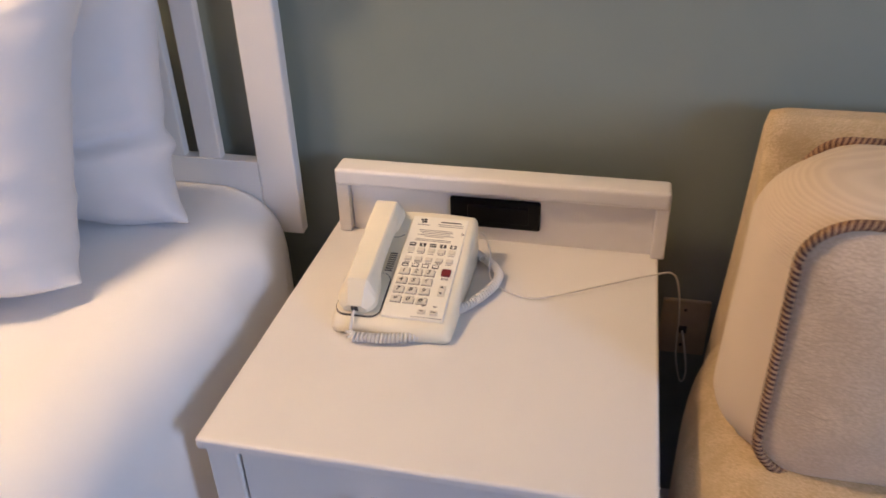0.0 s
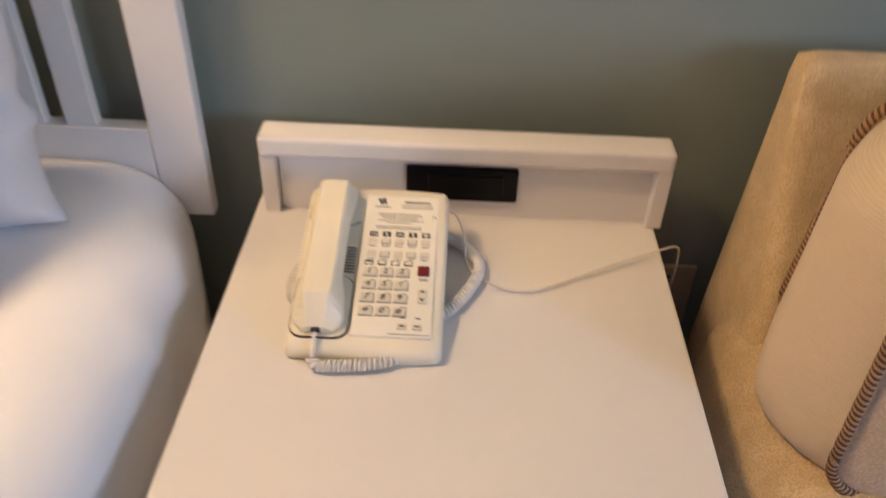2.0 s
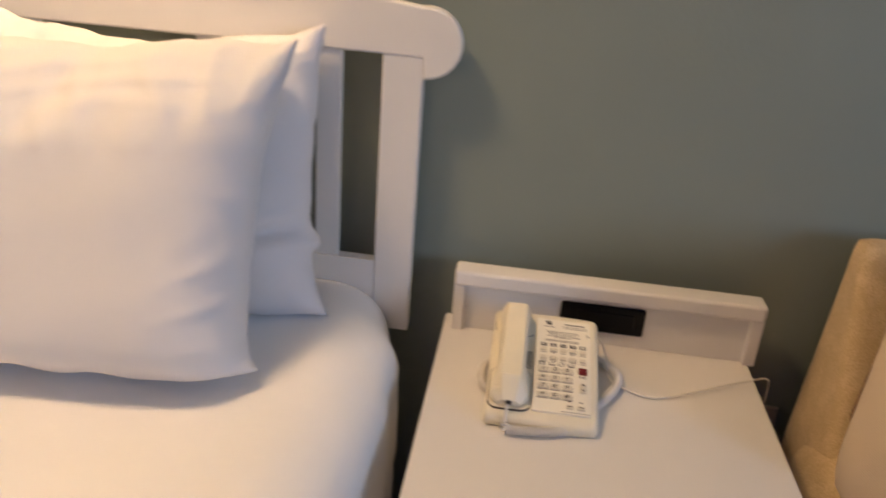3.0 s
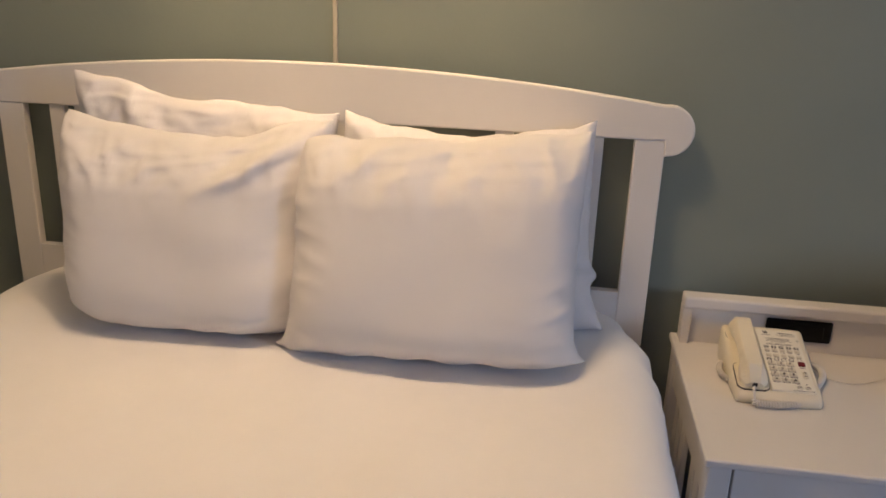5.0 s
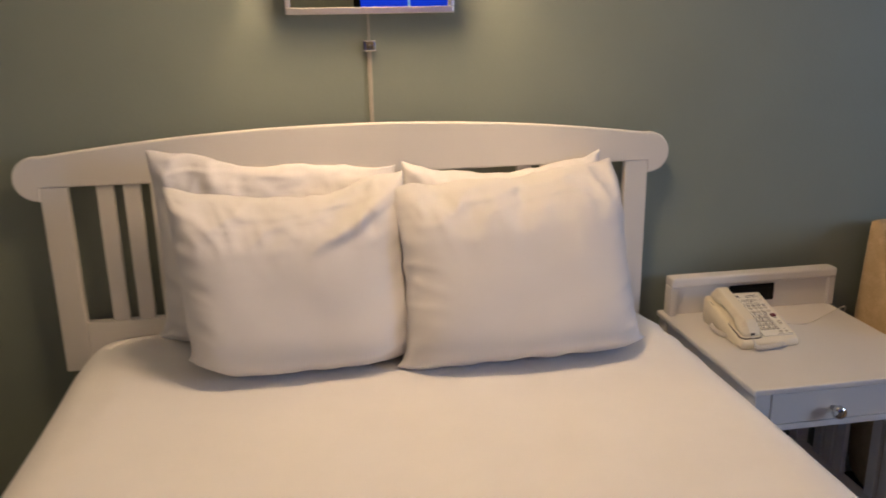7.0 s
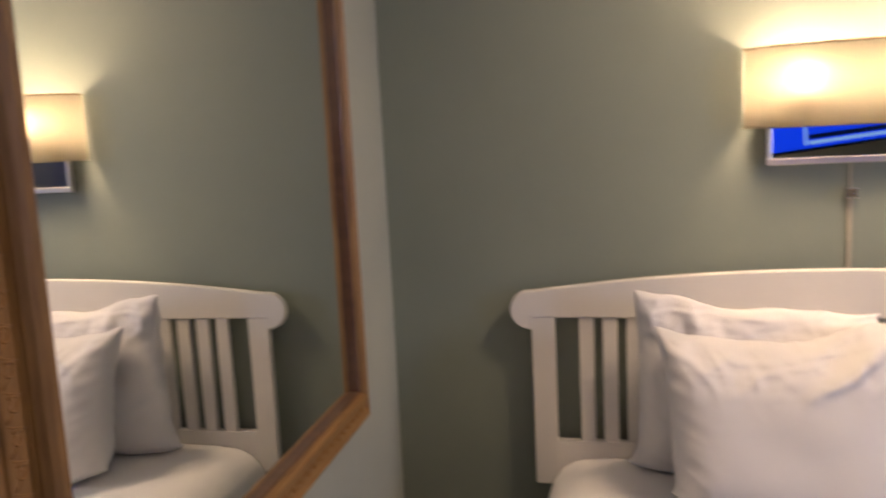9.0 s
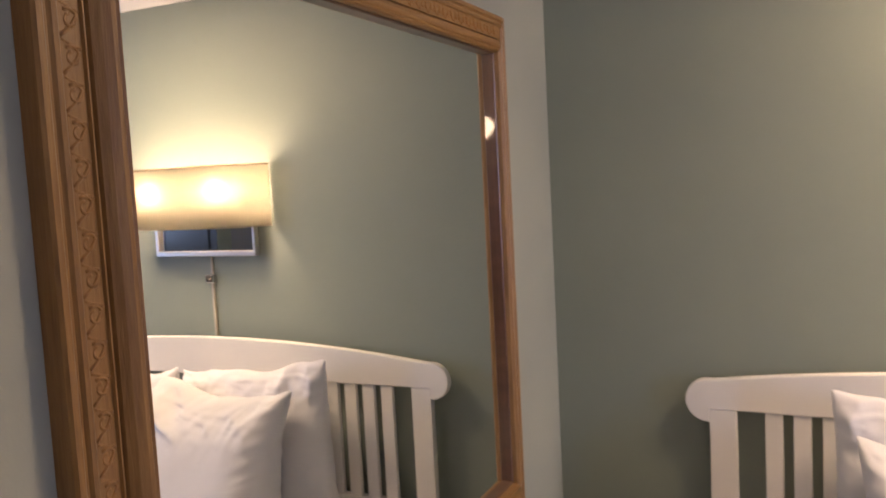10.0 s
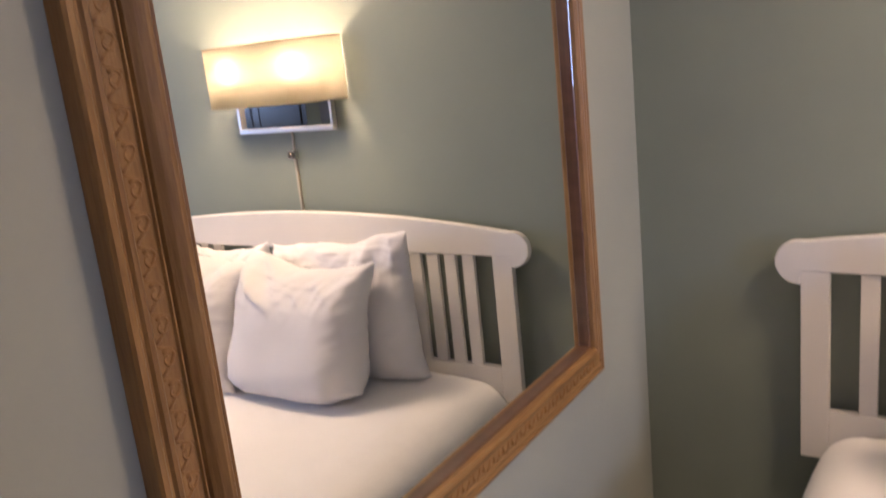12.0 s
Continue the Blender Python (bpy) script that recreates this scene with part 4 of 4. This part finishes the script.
# ---- framed mirror ----
def wall_mirror():
    y0, y1, z0, z1 = -0.541, 0.680, 0.952, 2.092
    wide = 0.088
    wm = thing("wall_mirror", (XL, (y0 + y1) / 2, z0), "large rectangular mirror in carved honey-oak frame", "mirror")
    back = XL + 0.001
    # (distance in from the outer edge, height off the wall)
    profile = [(0, 0), (0, 0.026), (0.003, 0.030), (0.010, 0.030), (0.013, 0.027), (0.016, 0.027), (0.019, 0.031), (0.024, 0.032), (0.027, 0.029), (0.052, 0.029), (0.053, 0.033), (0.055, 0.033), (0.0565, 0.022),
               (0.059, 0.035), (0.066, 0.043), (0.074, 0.049), (0.079, 0.050), (0.082, 0.047), (0.085, 0.049), (wide, 0.045), (wide, 0.0)]

    def rail(a, b, na, nb, name, mat, profile=profile):
        """One mitred side from corner a to corner b; na, nb point inwards at each end."""
        bm = bmesh.new()
        ends = [[bm.verts.new((back + h, c[0] + n[0] * d, c[1] + n[1] * d)) for d, h in profile] for c, n in ((a, na), (b, nb))]
        for k in range(len(profile)):
            j = (k + 1) % len(profile)
            bm.faces.new((ends[0][k], ends[0][j], ends[1][j], ends[1][k]))
        bm.faces.new(ends[0][::-1])
        bm.faces.new(ends[1])
        bmesh.ops.recalc_face_normals(bm, faces=bm.faces)
        return part(name, bm, mat, wm)

    c = [(y0, z0), (y1, z0), (y1, z1), (y0, z1)]
    n = [(1, 1), (-1, 1), (-1, -1), (1, -1)]
    bottom = rail(c[0], c[1], n[0], n[1], "bottom_rail", OAK_H)
    right = rail(c[1], c[2], n[1], n[2], "side_rail", OAK_V)
    top = rail(c[2], c[3], n[2], n[3], "top_rail", OAK_H)
    left = rail(c[3], c[0], n[3], n[0], "side_rail", OAK_V)
    for a, b in ((0, 1), (1, 2), (2, 3), (3, 0)):
        rail(c[a], c[b], n[a], n[b], "inner_slip", SLIP, [(wide, 0.0), (wide, 0.035), (wide + 0.002, 0.036), (wide + 0.004, 0.034), (wide + 0.004, 0.0)])
    part("glass", box(XL + 0.012, XL + 0.0225, y0 + wide - 0.01, y1 - wide + 0.01, z0 + wide - 0.01, z1 - wide + 0.01), MIRROR, wm, "clear mirror glass")

    # carved band of rolling leaf scrolls
    def scroll(place):
        """One scroll of the band, about 34 mm long; place maps (along, across) to the world."""
        pts = []
        for i in range(15):
            a = radians(-40 + 400 * i / 14)
            r = 0.0105 - 0.0062 * i / 14
            pts.append(place(0.002 + r * math.cos(a), r * math.sin(a), 0.0287 + 0.0006 * math.sin(i)))
        bm = tube(pts, 0.0018, 5)
        tail = [place(-0.015 + 0.022 * i / 7, -0.0115 + 0.020 * i / 7 + 0.003 * math.sin(i * 0.45), 0.0286) for i in range(8)]
        tube(tail, 0.0019, 5, bm=bm)
        leaf = [place(0.010 + 0.008 * i / 5, 0.012 - 0.023 * i / 5, 0.0284) for i in range(6)]
        tube(leaf, 0.0016, 5, bm=bm)
        return bm

    mid = 0.0395
    pitch = 0.036
    for side_part, fixed, a, b, vertical in ((left, y0 + mid, z0 + 0.06, z1 - 0.06, True), (right, y1 - mid, z0 + 0.06, z1 - 0.06, True),
                                             (bottom, z0 + mid, y0 + 0.06, y1 - 0.06, False), (top, z1 - mid, y0 + 0.06, y1 - 0.06, False)):
        count = int((b - a) / pitch)
        shared = None
        for i in range(count):
            s = a + (i + 0.5) * (b - a) / count
            if shared is None:
                if vertical:
                    bm = scroll(lambda al, ac, h: (back + h, ac, al))
                else:
                    bm = scroll(lambda al, ac, h: (back + h, al, ac))
                for f in bm.faces:
                    f.smooth = True
                shared = bpy.data.meshes.new("carved_scroll")
                bm.to_mesh(shared)
                bm.free()
                shared.materials.append(OAK_CARVED)
            ob = new("carved_scroll", shared)
            ob.parent = side_part
            bpy.context.view_layer.update() if i == 0 else None
            ob.matrix_parent_inverse = side_part.matrix_world.inverted()
            ob.location = (0, fixed, s) if vertical else (0, s, fixed)
    wm.matrix_world = PIVOT @ wm.matrix_world
    return wm


wall_mirror()


# ---- television on the wall opposite the bed, switched on ----
def television():
    tv = thing("television", (0.04, -2.45, 1.82), "flat television on a wall arm showing a blue screen", "television")
    M = Matrix.Translation((0.04, -2.45, 1.82)) @ Matrix.Rotation(radians(-37), 4, "Z") @ Matrix.Rotation(radians(-3), 4, "Y")
    w, h = 0.74, 0.38
    part("case", box(-w - 0.015, w + 0.015, -0.05, 0, -h - 0.02, h + 0.015, 0.006, m=M), BLACK, tv, "black television case")
    part("wall_arm", tube([M @ Vector((0, -0.05, 0)), (0.0, -2.75, 1.82), (-0.05, YF, 1.82)], 0.025), BLACK, tv, "black wall arm")
    part("screen", box(-w, w, 0.0005, 0.002, -h, h, m=M), TV_BLUE, tv, "glowing blue screen")
    part("screen_panel", box(w - 0.26, w - 0.01, 0.0022, 0.003, -h + 0.004, -h + 0.25, m=M), TV_PALE, tv, "pale blue box on the screen")
    part("screen_band", box(-0.30, w - 0.27, 0.0022, 0.003, -h + 0.055, -h + 0.085, m=M), TV_DARK, tv, "dark band on the screen")
    part("screen_line", box(-0.30, w - 0.27, 0.0022, 0.003, -h + 0.02, -h + 0.045, m=M), TV_PALE, tv, "pale line on the screen")
    part("screen_line", box(-0.34, -0.315, 0.0022, 0.003, -h + 0.02, h - 0.1, m=M), TV_PALE, tv, "pale line on the screen")
    return tv


television()


# ---- unseen wardrobe added in the far corner to darken the lamp plate's reflection ----
def wardrobe():
    wd = thing("wardrobe", (2.72, -2.72, 0), "tall dark-stained two-door wardrobe, added to give the lamp plate a dark reflection", "wardrobe")
    part("plinth", box(2.14, 3.30, -2.96, -2.48, 0, 0.08, 0.003), DARK_WOOD, wd)
    part("body", box(2.12, 3.32, -2.98, -2.45, 0.08, 2.08, 0.004), DARK_WOOD, wd)
    part("cornice", box(2.09, 3.35, -2.99, -2.41, 2.08, 2.13, 0.01, 3), DARK_WOOD, wd)
    for x0, x1, knob in ((2.13, 2.7175, 2.68), (2.7225, 3.31, 2.76)):
        door = part("door", box(x0, x1, -2.45, -2.428, 0.10, 2.06, 0.003), DARK_WOOD, wd)
        part("door_panel", box(x0 + 0.09, x1 - 0.09, -2.428, -2.420, 0.20, 1.96, 0.006), DARK_WOOD, door)
        part("knob", lathe([(0.006, 0), (0.006, 0.014), (0.015, 0.022), (0.012, 0.032), (0.003, 0.034)],
                           Matrix.Translation((knob, -2.428, 1.05)) @ Matrix.Rotation(radians(-90), 4, "X")), CHROME, door, "round chrome knob", True)
    return wd


wardrobe()


# ---- unseen fill added on the ceiling over the bed, pendant in the passage behind it ----
def ceiling_fill(x, y, r, label):
    cl = thing("ceiling_fill", (x, y, ZC), label, "ceiling light")
    at = Matrix.Translation((x, y, 0))
    part("rim", lathe([(r + 0.006, ZC - 0.03), (r + 0.011, ZC - 0.025), (r + 0.011, ZC)], at, 36), CHROME, cl, "chrome rim", True)
    part("diffuser", lathe([(0.02, ZC - 0.040), (r * 0.5, ZC - 0.0395), (r * 0.8, ZC - 0.037), (r, ZC - 0.0325)], at, 36), GLOBE, cl, "glowing disc of the added fill light", True)
    return cl


# Added lamp, out of view: warm fill for bed, pillows and walls.
ceiling_fill(-0.65, 0.40, 0.184, "unseen round fill light added on the ceiling over the bed")


def pendant_light(x, y, z, r):
    gl = thing("pendant_light", (x, y, ZC), "small opal glass pendant globe light, switched on", "ceiling light")
    part("canopy", lathe([(0.055, ZC - 0.018), (0.06, ZC - 0.012), (0.06, ZC)], Matrix.Translation((x, y, 0)), 28), CHROME, gl, "chrome canopy", True)
    part("stem", tube([(x, y, ZC - 0.017), (x, y, z + r * 0.97)], 0.006, 12), CHROME, gl, "thin chrome stem", True)
    part("globe", lathe([(r * math.sin(math.pi * k / 16) + 0.001, -r * math.cos(math.pi * k / 16)) for k in range(17)], Matrix.Translation((x, y, z)), 28), GLOBE, gl, "glowing opal globe", True)
    return gl


pendant_light(-0.72, -2.1, 2.03, 0.062)
